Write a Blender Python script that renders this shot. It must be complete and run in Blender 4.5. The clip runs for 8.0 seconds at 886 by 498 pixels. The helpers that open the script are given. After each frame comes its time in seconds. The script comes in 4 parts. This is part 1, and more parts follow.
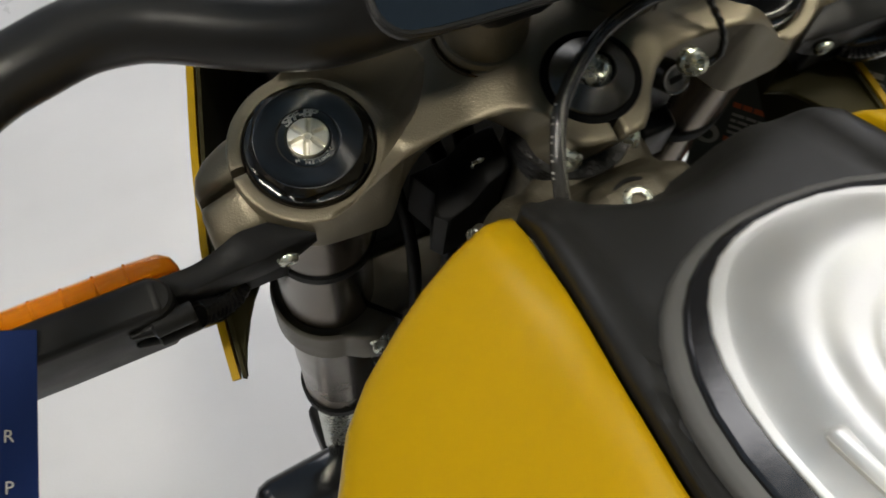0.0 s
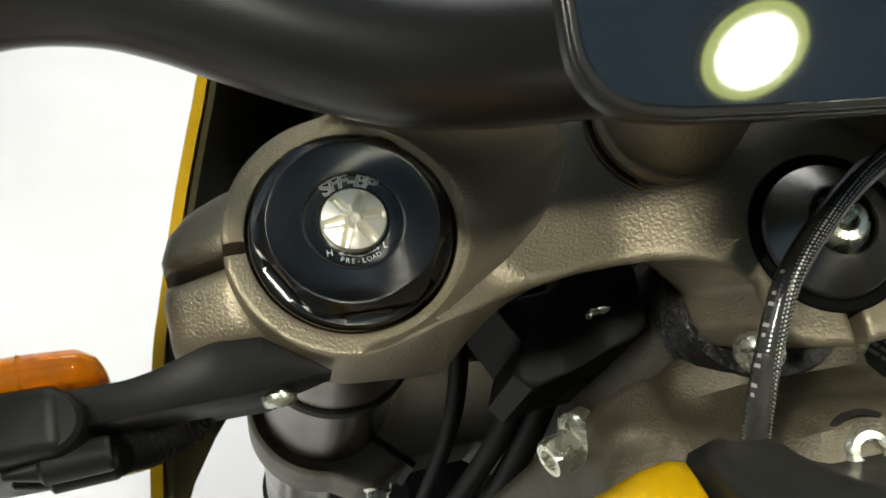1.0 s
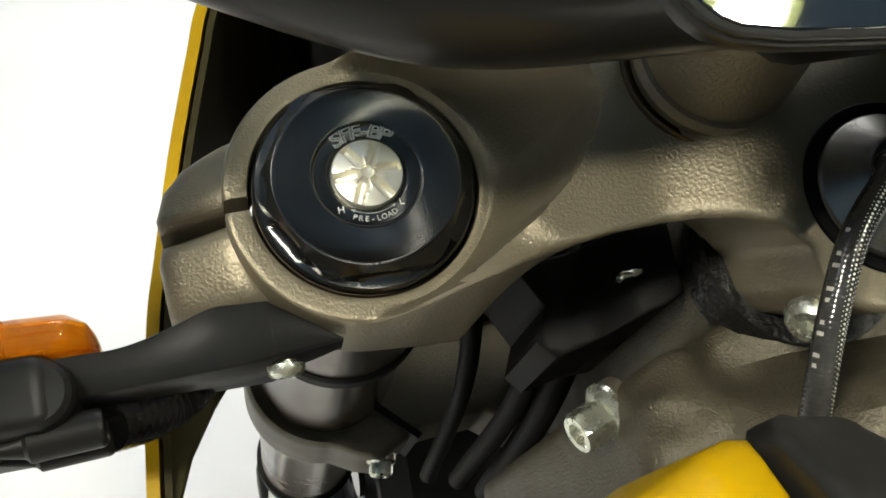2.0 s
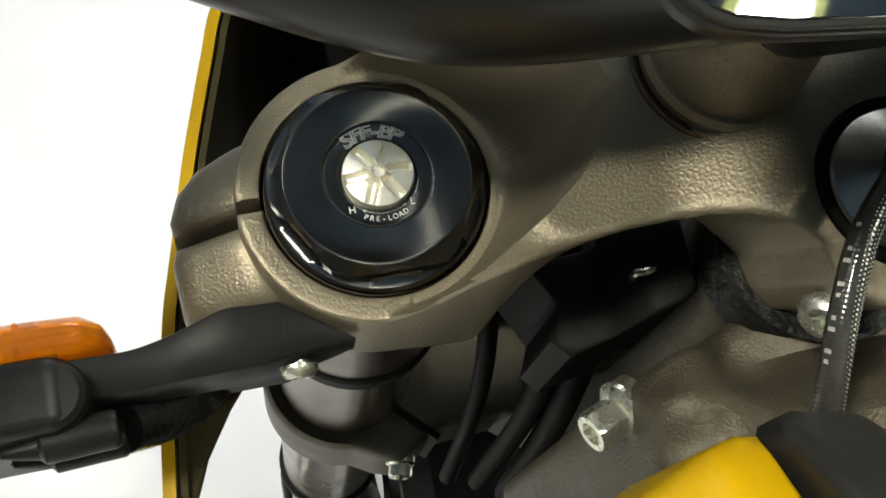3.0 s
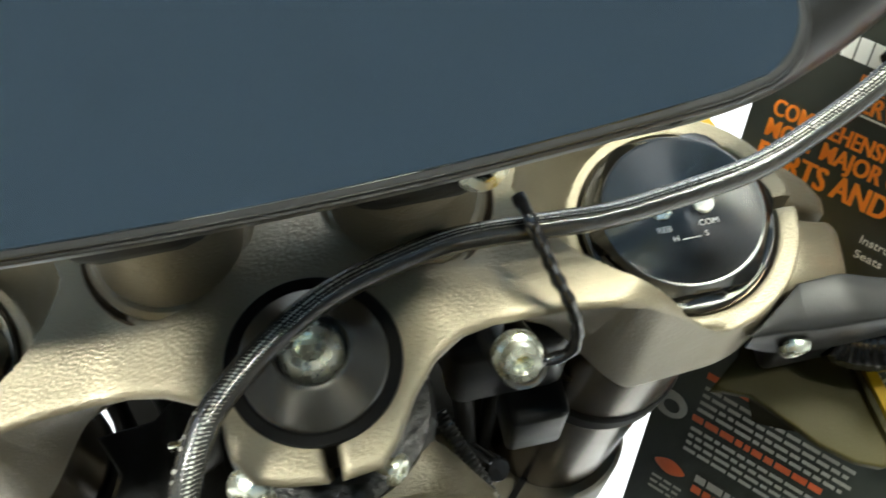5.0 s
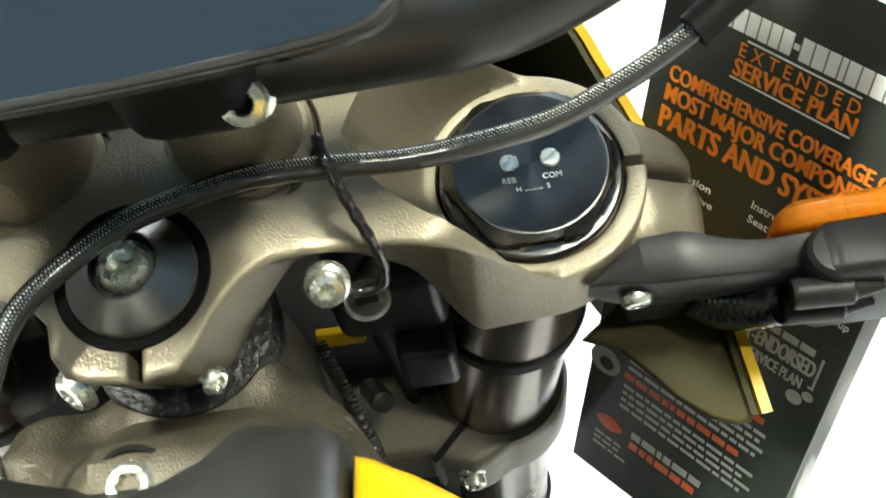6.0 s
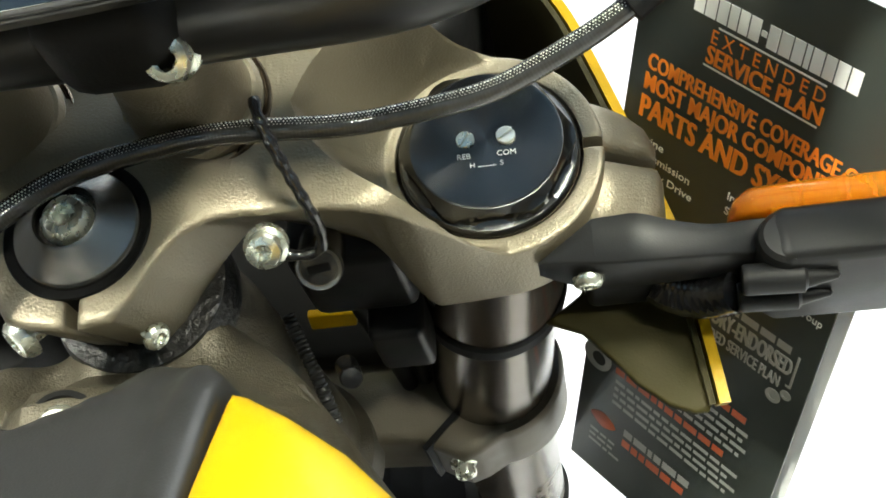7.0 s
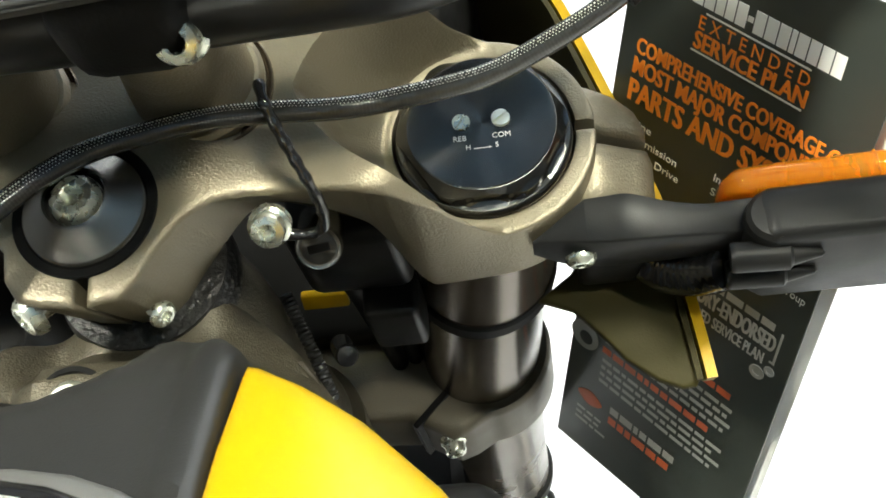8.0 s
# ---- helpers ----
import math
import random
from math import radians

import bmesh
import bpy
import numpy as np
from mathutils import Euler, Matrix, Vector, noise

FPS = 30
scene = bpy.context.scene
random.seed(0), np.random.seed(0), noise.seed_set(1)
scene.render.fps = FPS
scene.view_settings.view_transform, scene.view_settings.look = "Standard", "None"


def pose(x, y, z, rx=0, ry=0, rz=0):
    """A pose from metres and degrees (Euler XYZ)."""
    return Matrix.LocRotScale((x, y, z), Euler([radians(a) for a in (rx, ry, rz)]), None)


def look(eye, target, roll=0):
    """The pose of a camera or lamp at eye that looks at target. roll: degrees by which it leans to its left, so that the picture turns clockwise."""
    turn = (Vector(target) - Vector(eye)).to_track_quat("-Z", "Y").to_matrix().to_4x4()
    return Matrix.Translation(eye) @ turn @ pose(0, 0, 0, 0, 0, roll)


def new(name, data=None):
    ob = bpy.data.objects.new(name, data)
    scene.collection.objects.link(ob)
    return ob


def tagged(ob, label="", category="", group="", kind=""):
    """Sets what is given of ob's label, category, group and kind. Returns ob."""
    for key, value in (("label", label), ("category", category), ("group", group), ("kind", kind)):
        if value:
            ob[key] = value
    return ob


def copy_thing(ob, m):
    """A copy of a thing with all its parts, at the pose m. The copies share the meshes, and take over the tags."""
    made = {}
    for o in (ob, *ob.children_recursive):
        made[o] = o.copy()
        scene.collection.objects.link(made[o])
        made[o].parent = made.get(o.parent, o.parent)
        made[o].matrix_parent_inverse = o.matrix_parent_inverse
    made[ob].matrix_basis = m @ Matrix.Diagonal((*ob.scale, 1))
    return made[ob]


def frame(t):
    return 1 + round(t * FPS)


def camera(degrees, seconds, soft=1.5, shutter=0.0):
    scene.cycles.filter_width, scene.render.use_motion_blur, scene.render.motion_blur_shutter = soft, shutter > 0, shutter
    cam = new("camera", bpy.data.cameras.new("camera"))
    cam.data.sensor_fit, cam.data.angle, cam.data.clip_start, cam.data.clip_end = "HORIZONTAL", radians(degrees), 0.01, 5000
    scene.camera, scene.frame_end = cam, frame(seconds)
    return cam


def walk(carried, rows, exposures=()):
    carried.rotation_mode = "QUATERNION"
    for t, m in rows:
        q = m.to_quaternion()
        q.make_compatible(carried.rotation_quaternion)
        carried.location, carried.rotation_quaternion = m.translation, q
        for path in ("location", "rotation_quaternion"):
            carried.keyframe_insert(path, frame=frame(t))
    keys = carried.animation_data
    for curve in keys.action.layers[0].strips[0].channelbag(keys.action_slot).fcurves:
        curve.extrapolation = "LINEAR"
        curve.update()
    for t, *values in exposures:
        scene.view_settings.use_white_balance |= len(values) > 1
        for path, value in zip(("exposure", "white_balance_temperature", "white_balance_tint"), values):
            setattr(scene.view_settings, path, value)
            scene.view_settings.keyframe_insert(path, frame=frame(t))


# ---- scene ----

from mathutils import geometry

# ---- the camera and its way, in the steering head's own axes: x right, y forward across the fork, z up along the fork ----
RAKE, CLAMP_HEIGHT = 24.5, 0.98
W = pose(0, 0, CLAMP_HEIGHT, RAKE, 0, 0)
cam = camera(42.0, 8.0, soft=1.7, shutter=0.35)
ROWS = [
    (0, (-0.1577, -0.1940, 0.4339), (-0.1030, -0.1105, 0.1510), 9.70),
    (0.5, (-0.1518, -0.1451, 0.3466), (-0.0966, -0.0599, 0.0643), 16.71),
    (0.8, (-0.1452, -0.1114, 0.3033), (-0.0879, -0.0217, 0.0228), 20.37),
    (1, (-0.1419, -0.1073, 0.2784), (-0.0836, -0.0117, 0.0000), 20.78),
    (1.5, (-0.1434, -0.1009, 0.2629), (-0.0796, -0.0127, -0.0167), 25.78),
    (2, (-0.1456, -0.0995, 0.2539), (-0.0852, -0.0132, -0.0270), 24.25),
    (3.5, (-0.1347, -0.1021, 0.2544), (-0.0825, -0.0113, -0.0267), 18.81),
    (4, (-0.1162, -0.1033, 0.2595), (-0.0648, -0.0065, -0.0198), 16.70),
    (4.2, (-0.1058, -0.1055, 0.2648), (-0.0514, -0.0023, -0.0116), 16.14),
    (4.5, (-0.0691, -0.1101, 0.2668), (-0.0132, 0.0032, -0.0053), 14.10),
    (4.8, (-0.0137, -0.1130, 0.2795), (0.0185, 0.0005, 0.0037), 4.58),
    (5, (0.0079, -0.1232, 0.2826), (0.0371, -0.0020, 0.0097), 1.17),
    (5.2, (0.0222, -0.1184, 0.2914), (0.0466, -0.0054, 0.0146), 0.86),
    (6.3, (0.1032, -0.1681, 0.2985), (0.0843, -0.0421, 0.0268), -15.60),
    (6.5, (0.1107, -0.1707, 0.2958), (0.0869, -0.0424, 0.0257), -16.82),
    (7, (0.1238, -0.1726, 0.2929), (0.0932, -0.0448, 0.0232), -18.29),
    (7.5, (0.1260, -0.1768, 0.2918), (0.0955, -0.0502, 0.0215), -18.66),
    (8, (0.1182, -0.1778, 0.3010), (0.0935, -0.0536, 0.0290), -16.43),
]
EXPOSURES = [(0, -0.76, 6600, 13), (0.4, -0.56, 6600, 11), (0.9, -0.1, 6600, 9), (1.2, 0.1, 6650, 8), (4.0, 0.15, 6650, 8), (4.6, 0.85, 6350, 6), (5.2, 1.2, 6200, 5), (6.3, 1.2, 6300, 5), (8, 0.95, 6400, 6)]
walk(cam, [(t, W @ look(eye, target, roll)) for t, eye, target, roll in ROWS], EXPOSURES)

# ---- world ----
world = bpy.data.worlds.new("showroom_air")
scene.world = world
world.use_nodes = True
world.node_tree.nodes["Background"].inputs["Color"].default_value = (0.75, 0.85, 1.0, 1)
world.node_tree.nodes["Background"].inputs["Strength"].default_value = 0.01

# ---- materials ----


def material(name, base, rough=0.5, metal=0.0, grain=0.0, grain_size=0.001, blotch=0.0, blotch_size=0.03, coat=0.0, rough_var=0.0, second=None):
    """A principled material with fine relief and slow colour and gloss variation, all in metres."""
    m = bpy.data.materials.new(name)
    m.use_nodes = True
    nt = m.node_tree
    p = nt.nodes["Principled BSDF"]
    p.inputs["Base Color"].default_value = (*base, 1)
    p.inputs["Roughness"].default_value = rough
    p.inputs["Metallic"].default_value = metal
    p.inputs["Coat Weight"].default_value = coat
    p.inputs["Coat Roughness"].default_value = 0.12
    tc = nt.nodes.new("ShaderNodeTexCoord")
    if blotch or rough_var:
        n = nt.nodes.new("ShaderNodeTexNoise")
        n.inputs["Scale"].default_value = 1 / blotch_size
        n.inputs["Detail"].default_value = 6
        nt.links.new(tc.outputs["Object"], n.inputs["Vector"])
        if blotch:
            mix = nt.nodes.new("ShaderNodeMix")
            mix.data_type = "RGBA"
            dark = second or tuple(c * (1 - blotch) for c in base)
            mix.inputs["A"].default_value = (*dark, 1)
            mix.inputs["B"].default_value = (*[min(1, c * (1 + 0.4 * blotch)) for c in base], 1)
            nt.links.new(n.outputs["Fac"], mix.inputs["Factor"])
            nt.links.new(mix.outputs["Result"], p.inputs["Base Color"])
        if rough_var:
            r = nt.nodes.new("ShaderNodeMapRange")
            r.inputs["From Min"].default_value, r.inputs["From Max"].default_value = 0.3, 0.7
            r.inputs["To Min"].default_value, r.inputs["To Max"].default_value = rough - rough_var, rough + rough_var
            nt.links.new(n.outputs["Fac"], r.inputs["Value"])
            nt.links.new(r.outputs["Result"], p.inputs["Roughness"])
    if grain:
        g = nt.nodes.new("ShaderNodeTexNoise")
        g.inputs["Scale"].default_value = 1 / grain_size
        g.inputs["Detail"].default_value = 3
        b = nt.nodes.new("ShaderNodeBump")
        b.inputs["Strength"].default_value = grain
        b.inputs["Distance"].default_value = grain_size * 0.5
        nt.links.new(tc.outputs["Object"], g.inputs["Vector"])
        nt.links.new(g.outputs["Fac"], b.inputs["Height"])
        nt.links.new(b.outputs["Normal"], p.inputs["Normal"])
    return m


def turned(m, amount):
    """Marks left by a lathe: gloss drawn out round the part's own z axis."""
    nt = m.node_tree
    p = nt.nodes["Principled BSDF"]
    t = nt.nodes.new("ShaderNodeTangent")
    t.direction_type, t.axis = "RADIAL", "Z"
    p.inputs["Anisotropic"].default_value = amount
    nt.links.new(t.outputs["Tangent"], p.inputs["Tangent"])
    return m


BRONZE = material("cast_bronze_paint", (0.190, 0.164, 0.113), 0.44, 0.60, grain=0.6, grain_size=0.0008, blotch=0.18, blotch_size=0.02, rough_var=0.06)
# The clamp's bronze with coarser grain, its colour darkened for shade round the steering head.
SHADED_CAST = material("shaded_sand_cast_bronze", (0.068, 0.059, 0.040), 0.50, 0.5, grain=1.0, grain_size=0.0008, blotch=0.25, blotch_size=0.012, rough_var=0.08)
# The same bronze again, darkened to carry the shade on the lower clamp.
SHADED_BRONZE = material("shaded_cast_bronze", (0.105, 0.091, 0.065), 0.48, 0.42, grain=0.5, grain_size=0.0008, blotch=0.22, blotch_size=0.015, rough_var=0.06)
BRONZE_SMOOTH = material("smooth_bronze_anodised", (0.115, 0.088, 0.060), 0.24, 0.75, grain=0.05, grain_size=0.0006, blotch=0.2, blotch_size=0.05, rough_var=0.05)
CAP_BLACK = turned(material("black_anodised_aluminium", (0.075, 0.075, 0.073), 0.23, 0.95, grain=0.03, grain_size=0.0003, blotch=0.2, blotch_size=0.01), 0.95)
STEM_GREY = turned(material("dark_turned_steel", (0.165, 0.160, 0.147), 0.27, 0.95, grain=0.03, grain_size=0.0003, blotch=0.15, blotch_size=0.01), 0.85)
PLASTIC = material("black_moulded_plastic", (0.009, 0.009, 0.009), 0.38, 0.0, grain=0.10, grain_size=0.0006, blotch=0.3, blotch_size=0.02, rough_var=0.08)
COVER = material("charcoal_matte_plastic", (0.011, 0.0108, 0.0100), 0.46, 0.0, grain=0.2, grain_size=0.0005, blotch=0.15, blotch_size=0.03, rough_var=0.05)
RUBBER = material("black_rubber", (0.004, 0.004, 0.004), 0.60, 0.0, grain=0.2, grain_size=0.001, blotch=0.3, blotch_size=0.02)
CRINKLE = material("crinkled_black_rubber", (0.006, 0.006, 0.006), 0.36, 0.0, grain=1.0, grain_size=0.0022, blotch=0.3, blotch_size=0.01)
GLOSS = material("black_gloss_plastic", (0.010, 0.010, 0.011), 0.16, 0.0, grain=0.03, grain_size=0.002, blotch=0.3, blotch_size=0.02, coat=0.3)
BAR_PAINT = material("black_satin_paint", (0.014, 0.014, 0.014), 0.30, 0.2, grain=0.06, grain_size=0.0006, blotch=0.2, blotch_size=0.03)
GLASS = material("display_glass", (0.006, 0.009, 0.013), 0.025, 0.0, blotch=0.2, blotch_size=0.05)
GLASS.node_tree.nodes["Principled BSDF"].inputs["IOR"].default_value = 1.52
YELLOW = material("yellow_satin_paint", (0.325, 0.195, 0.001), 0.36, 0.0, grain=0.05, grain_size=0.0005, blotch=0.06, blotch_size=0.05, coat=0.0)
YELLOW.node_tree.nodes["Principled BSDF"].inputs["Specular IOR Level"].default_value = 0.20
LINER = material("dark_olive_liner", (0.024, 0.020, 0.005), 0.6, 0.0, grain=0.15, grain_size=0.0008, blotch=0.25, blotch_size=0.03)
ZINC = material("zinc_plated_steel", (0.60, 0.61, 0.52), 0.27, 0.9, grain=0.08, grain_size=0.0008, blotch=0.12, blotch_size=0.003, rough_var=0.08)
KNOB = material("silver_anodised_aluminium", (0.88, 0.85, 0.74), 0.38, 0.9, grain=0.05, grain_size=0.0005, blotch=0.15, blotch_size=0.004)
LID = material("satin_aluminium", (0.86, 0.85, 0.82), 0.45, 0.85, grain=0.02, grain_size=0.0003, blotch=0.05, blotch_size=0.02, rough_var=0.05)
LID_GREY = material("grey_satin_trim", (0.085, 0.083, 0.079), 0.45, 0.2, grain=0.1, grain_size=0.0006, blotch=0.15, blotch_size=0.02)
AMBER = material("amber_lens", (1.0, 0.30, 0.006), 0.05, 0.0, grain=0.03, grain_size=0.002, blotch=0.1, blotch_size=0.01)
AMBER.node_tree.nodes["Principled BSDF"].inputs["Transmission Weight"].default_value = 0.70
INK = material("white_engraving", (0.55, 0.55, 0.52), 0.5, 0.0, grain=0.1, grain_size=0.0003, blotch=0.1, blotch_size=0.003)
BRAID = material("coated_braided_steel", (0.030, 0.029, 0.027), 0.13, 0.0, grain=0.05, grain_size=0.0006, blotch=0.4, blotch_size=0.002)
CARD = material("printed_dark_card", (0.040, 0.046, 0.040), 0.28, 0.0, grain=0.03, grain_size=0.001, blotch=0.35, blotch_size=0.04)
CARD_BLUE = material("printed_blue_card", (0.0016, 0.010, 0.056), 0.65, 0.0, grain=0.03, grain_size=0.001, blotch=0.3, blotch_size=0.05)
CARD_BLUE.node_tree.nodes["Principled BSDF"].inputs["Specular IOR Level"].default_value = 0.1
PRINT_ORANGE = material("orange_print", (0.90, 0.25, 0.02), 0.45, 0.0, grain=0.02, grain_size=0.001, blotch=0.08, blotch_size=0.01)
PRINT_RED = material("red_print", (0.52, 0.10, 0.03), 0.45, 0.0, grain=0.02, grain_size=0.001, blotch=0.08, blotch_size=0.01)
PRINT_WHITE = material("white_print", (0.80, 0.80, 0.76), 0.45, 0.0, grain=0.02, grain_size=0.001, blotch=0.06, blotch_size=0.01)
PRINT_GREY = material("grey_print", (0.33, 0.32, 0.29), 0.45, 0.0, grain=0.02, grain_size=0.001, blotch=0.06, blotch_size=0.01)
PAPER = material("white_paper", (0.75, 0.75, 0.74), 0.5, 0.0, grain=0.05, grain_size=0.001, blotch=0.05, blotch_size=0.02)
FLOOR = material("pale_showroom_floor", (0.63, 0.626, 0.635), 0.35, 0.0, grain=0.05, grain_size=0.004, blotch=0.16, blotch_size=0.25, rough_var=0.08)
WALL = material("white_wall_paint", (0.50, 0.51, 0.52), 0.6, 0.0, grain=0.15, grain_size=0.004, blotch=0.05, blotch_size=0.5)
WALL_GREY = material("grey_wall_paint", (0.16, 0.165, 0.17), 0.6, 0.0, grain=0.15, grain_size=0.004, blotch=0.05, blotch_size=0.5)
CEILING = material("grey_blue_ceiling", (0.31, 0.48, 0.68), 0.7, 0.0, grain=0.1, grain_size=0.01, blotch=0.1, blotch_size=0.6)


for m, gloss in ((PLASTIC, 0.12), (RUBBER, 0.10), (BAR_PAINT, 0.22), (LINER, 0.12), (COVER, 0.32), (CRINKLE, 0.25)):
    m.node_tree.nodes["Principled BSDF"].inputs["Specular IOR Level"].default_value = gloss


def glow(name, colour, strength):
    m = bpy.data.materials.new(name)
    m.use_nodes = True
    p = m.node_tree.nodes["Principled BSDF"]
    p.inputs["Base Color"].default_value = (0.8, 0.8, 0.8, 1)
    p.inputs["Emission Color"].default_value = (*colour, 1)
    p.inputs["Emission Strength"].default_value = strength
    return m


LAMP_ROUND = glow("round_lamp_diffuser", (1.0, 0.95, 0.80), 380.0)
# The next two serve unseen lamps, added to light the clamps from both sides.
LAMP_ADDED_LEFT = glow("added_left_diffuser", (1.0, 0.96, 0.84), 350.0)
LAMP_ADDED_RIGHT = glow("added_right_diffuser", (1.0, 0.96, 0.84), 105.0)
# Glow for the flare round the lamp; the ring itself is no light source.
LAMP_FLARE = glow("lamp_flare_glow", (0.80, 0.95, 0.22), 9.0)
STRIP_FILL = glow("strip_fill_glow", (0.97, 0.98, 1.0), 10.0)
PANEL_FILL = glow("panel_fill_glow", (0.98, 0.98, 0.97), 4.0)

# ---- shape tools ----


def smooth(a, b, v):
    t = max(0.0, min(1.0, (v - a) / (b - a)))
    return t * t * (3 - 2 * t)


def finish(bm, flat=35):
    """Consistent normals, and smooth shading but for the sharp edges."""
    bmesh.ops.recalc_face_normals(bm, faces=bm.faces)
    for f in bm.faces:
        f.smooth = True
    for e in bm.edges:
        if len(e.link_faces) == 2 and e.calc_face_angle(0) > radians(flat):
            e.smooth = False
    return bm


def part(name, bm, mat, parent, label="", m=None):
    """One mesh object under a thing or a part."""
    me = bpy.data.meshes.new(name)
    bm.to_mesh(me)
    bm.free()
    me.materials.append(mat)
    ob = new(name, me)
    ob.parent = parent
    ob.matrix_basis = m if m is not None else Matrix.Identity(4)
    if label:
        ob["label"] = label
    return ob


def lathe(profile, n=48, radius=None):
    """A solid turned round z from (r, z) rows; radius(r, z, angle) may shape it."""
    bm = bmesh.new()
    rings, rows = [], []
    for i, (r, z) in enumerate(profile):
        if i and not radius:
            q, w = profile[i - 1]
            span = math.hypot(r - q, z - w)
            if span > 0.0024:
                for f in (0.0004 / span, 1 - 0.0004 / span):
                    rows.append((q + (r - q) * f, w + (z - w) * f))
        rows.append((r, z))
    for i, (r, z) in enumerate(rows):
        if r <= 1e-7:
            rings.append([bm.verts.new((0, 0, z))])
        else:
            ring = []
            for k in range(n):
                a = 2 * math.pi * k / n
                q = radius(i, r, a) if radius else r
                ring.append(bm.verts.new((q * math.cos(a), q * math.sin(a), z)))
            rings.append(ring)
    for a, b in zip(rings[:-1], rings[1:]):
        for k in range(n):
            f = [a[k % len(a)], a[(k + 1) % len(a)], b[(k + 1) % len(b)], b[k % len(b)]]
            f = list(dict.fromkeys(f))
            if len(f) > 2:
                bm.faces.new(f)
    for ring in (rings[0], rings[-1]):
        if len(ring) > 2:
            bm.faces.new(ring)
    return finish(bm, 30)


def spline(points, n=12):
    """A smooth line through the points (Catmull-Rom)."""
    p = [Vector(q) for q in points]
    p = [2 * p[0] - p[1]] + p + [2 * p[-1] - p[-2]]
    out = []
    for a, b, c, d in zip(p[:-3], p[1:-2], p[2:-1], p[3:]):
        for k in range(n):
            t = k / n
            out.append(0.5 * (2 * b + (c - a) * t + (2 * a - 5 * b + 4 * c - d) * t * t + (3 * b - a - 3 * c + d) * t ** 3))
    return out + [p[-2]]


def tube(points, radius, n=16, steps=12, ribs=0.0, pitch=0.004, braid=0.0):
    """A round tube along a smooth line; radius: a number or one for each point given."""
    line = spline(points, steps)
    if isinstance(radius, (int, float)):
        radii = [radius] * len(line)
    else:
        radii = [q.x for q in spline([(r, 0, 0) for r in radius], steps)]
    bm = bmesh.new()
    rings, ref, gone = [], None, 0.0
    for i, q in enumerate(line):
        d = (line[min(i + 1, len(line) - 1)] - line[max(i - 1, 0)]).normalized()
        if ref is None:
            ref = d.orthogonal().normalized()
        ref = (ref - d * ref.dot(d)).normalized()
        side = d.cross(ref)
        gone += (q - line[max(i - 1, 0)]).length
        r = radii[i] + ribs * math.sin(2 * math.pi * gone / pitch)
        weave = braid * math.sin(2 * math.pi * gone / pitch)
        rings.append([bm.verts.new(q + (r + weave * (-1) ** k) * (math.cos(2 * math.pi * k / n) * ref + math.sin(2 * math.pi * k / n) * side)) for k in range(n)])
    for a, b in zip(rings[:-1], rings[1:]):
        for k in range(n):
            bm.faces.new((a[k], a[(k + 1) % n], b[(k + 1) % n], b[k]))
    bm.faces.new(rings[0])
    bm.faces.new(rings[-1])
    return finish(bm, 50)


def inside(poly, x, y):
    hit = False
    for (ax, ay), (bx, by) in zip(poly, poly[1:] + poly[:1]):
        if (ay > y) != (by > y) and x < (bx - ax) * (y - ay) / (by - ay) + ax:
            hit = not hit
    return hit


def edge_gap(segments, x, y):
    """The distance from a point to the nearest of the segments (a numpy table of ax, ay, bx, by)."""
    a, d = segments[:, :2], segments[:, 2:] - segments[:, :2]
    w = np.array([x, y]) - a
    s = np.clip((w * d).sum(1) / np.maximum((d * d).sum(1), 1e-18), 0, 1)
    return float(np.sqrt((((w - s[:, None] * d) ** 2).sum(1)).min()))


def dense(poly, step):
    out = []
    for (ax, ay), (bx, by) in zip(poly, poly[1:] + poly[:1]):
        n = max(1, round(math.hypot(bx - ax, by - ay) / step))
        out += [(ax + (bx - ax) * k / n, ay + (by - ay) * k / n) for k in range(n)]
    return out


def rounded(points, n=8):
    """A smooth closed outline through the points."""
    p = [Vector((*q, 0)) for q in points]
    out = []
    for i in range(len(p)):
        a, b, c, d = p[i - 1], p[i], p[(i + 1) % len(p)], p[(i + 2) % len(p)]
        for k in range(n):
            t = k / n
            q = 0.5 * (2 * b + (c - a) * t + (2 * a - 5 * b + 4 * c - d) * t * t + (3 * b - a - 3 * c + d) * t ** 3)
            out.append((q.x, q.y))
    return out


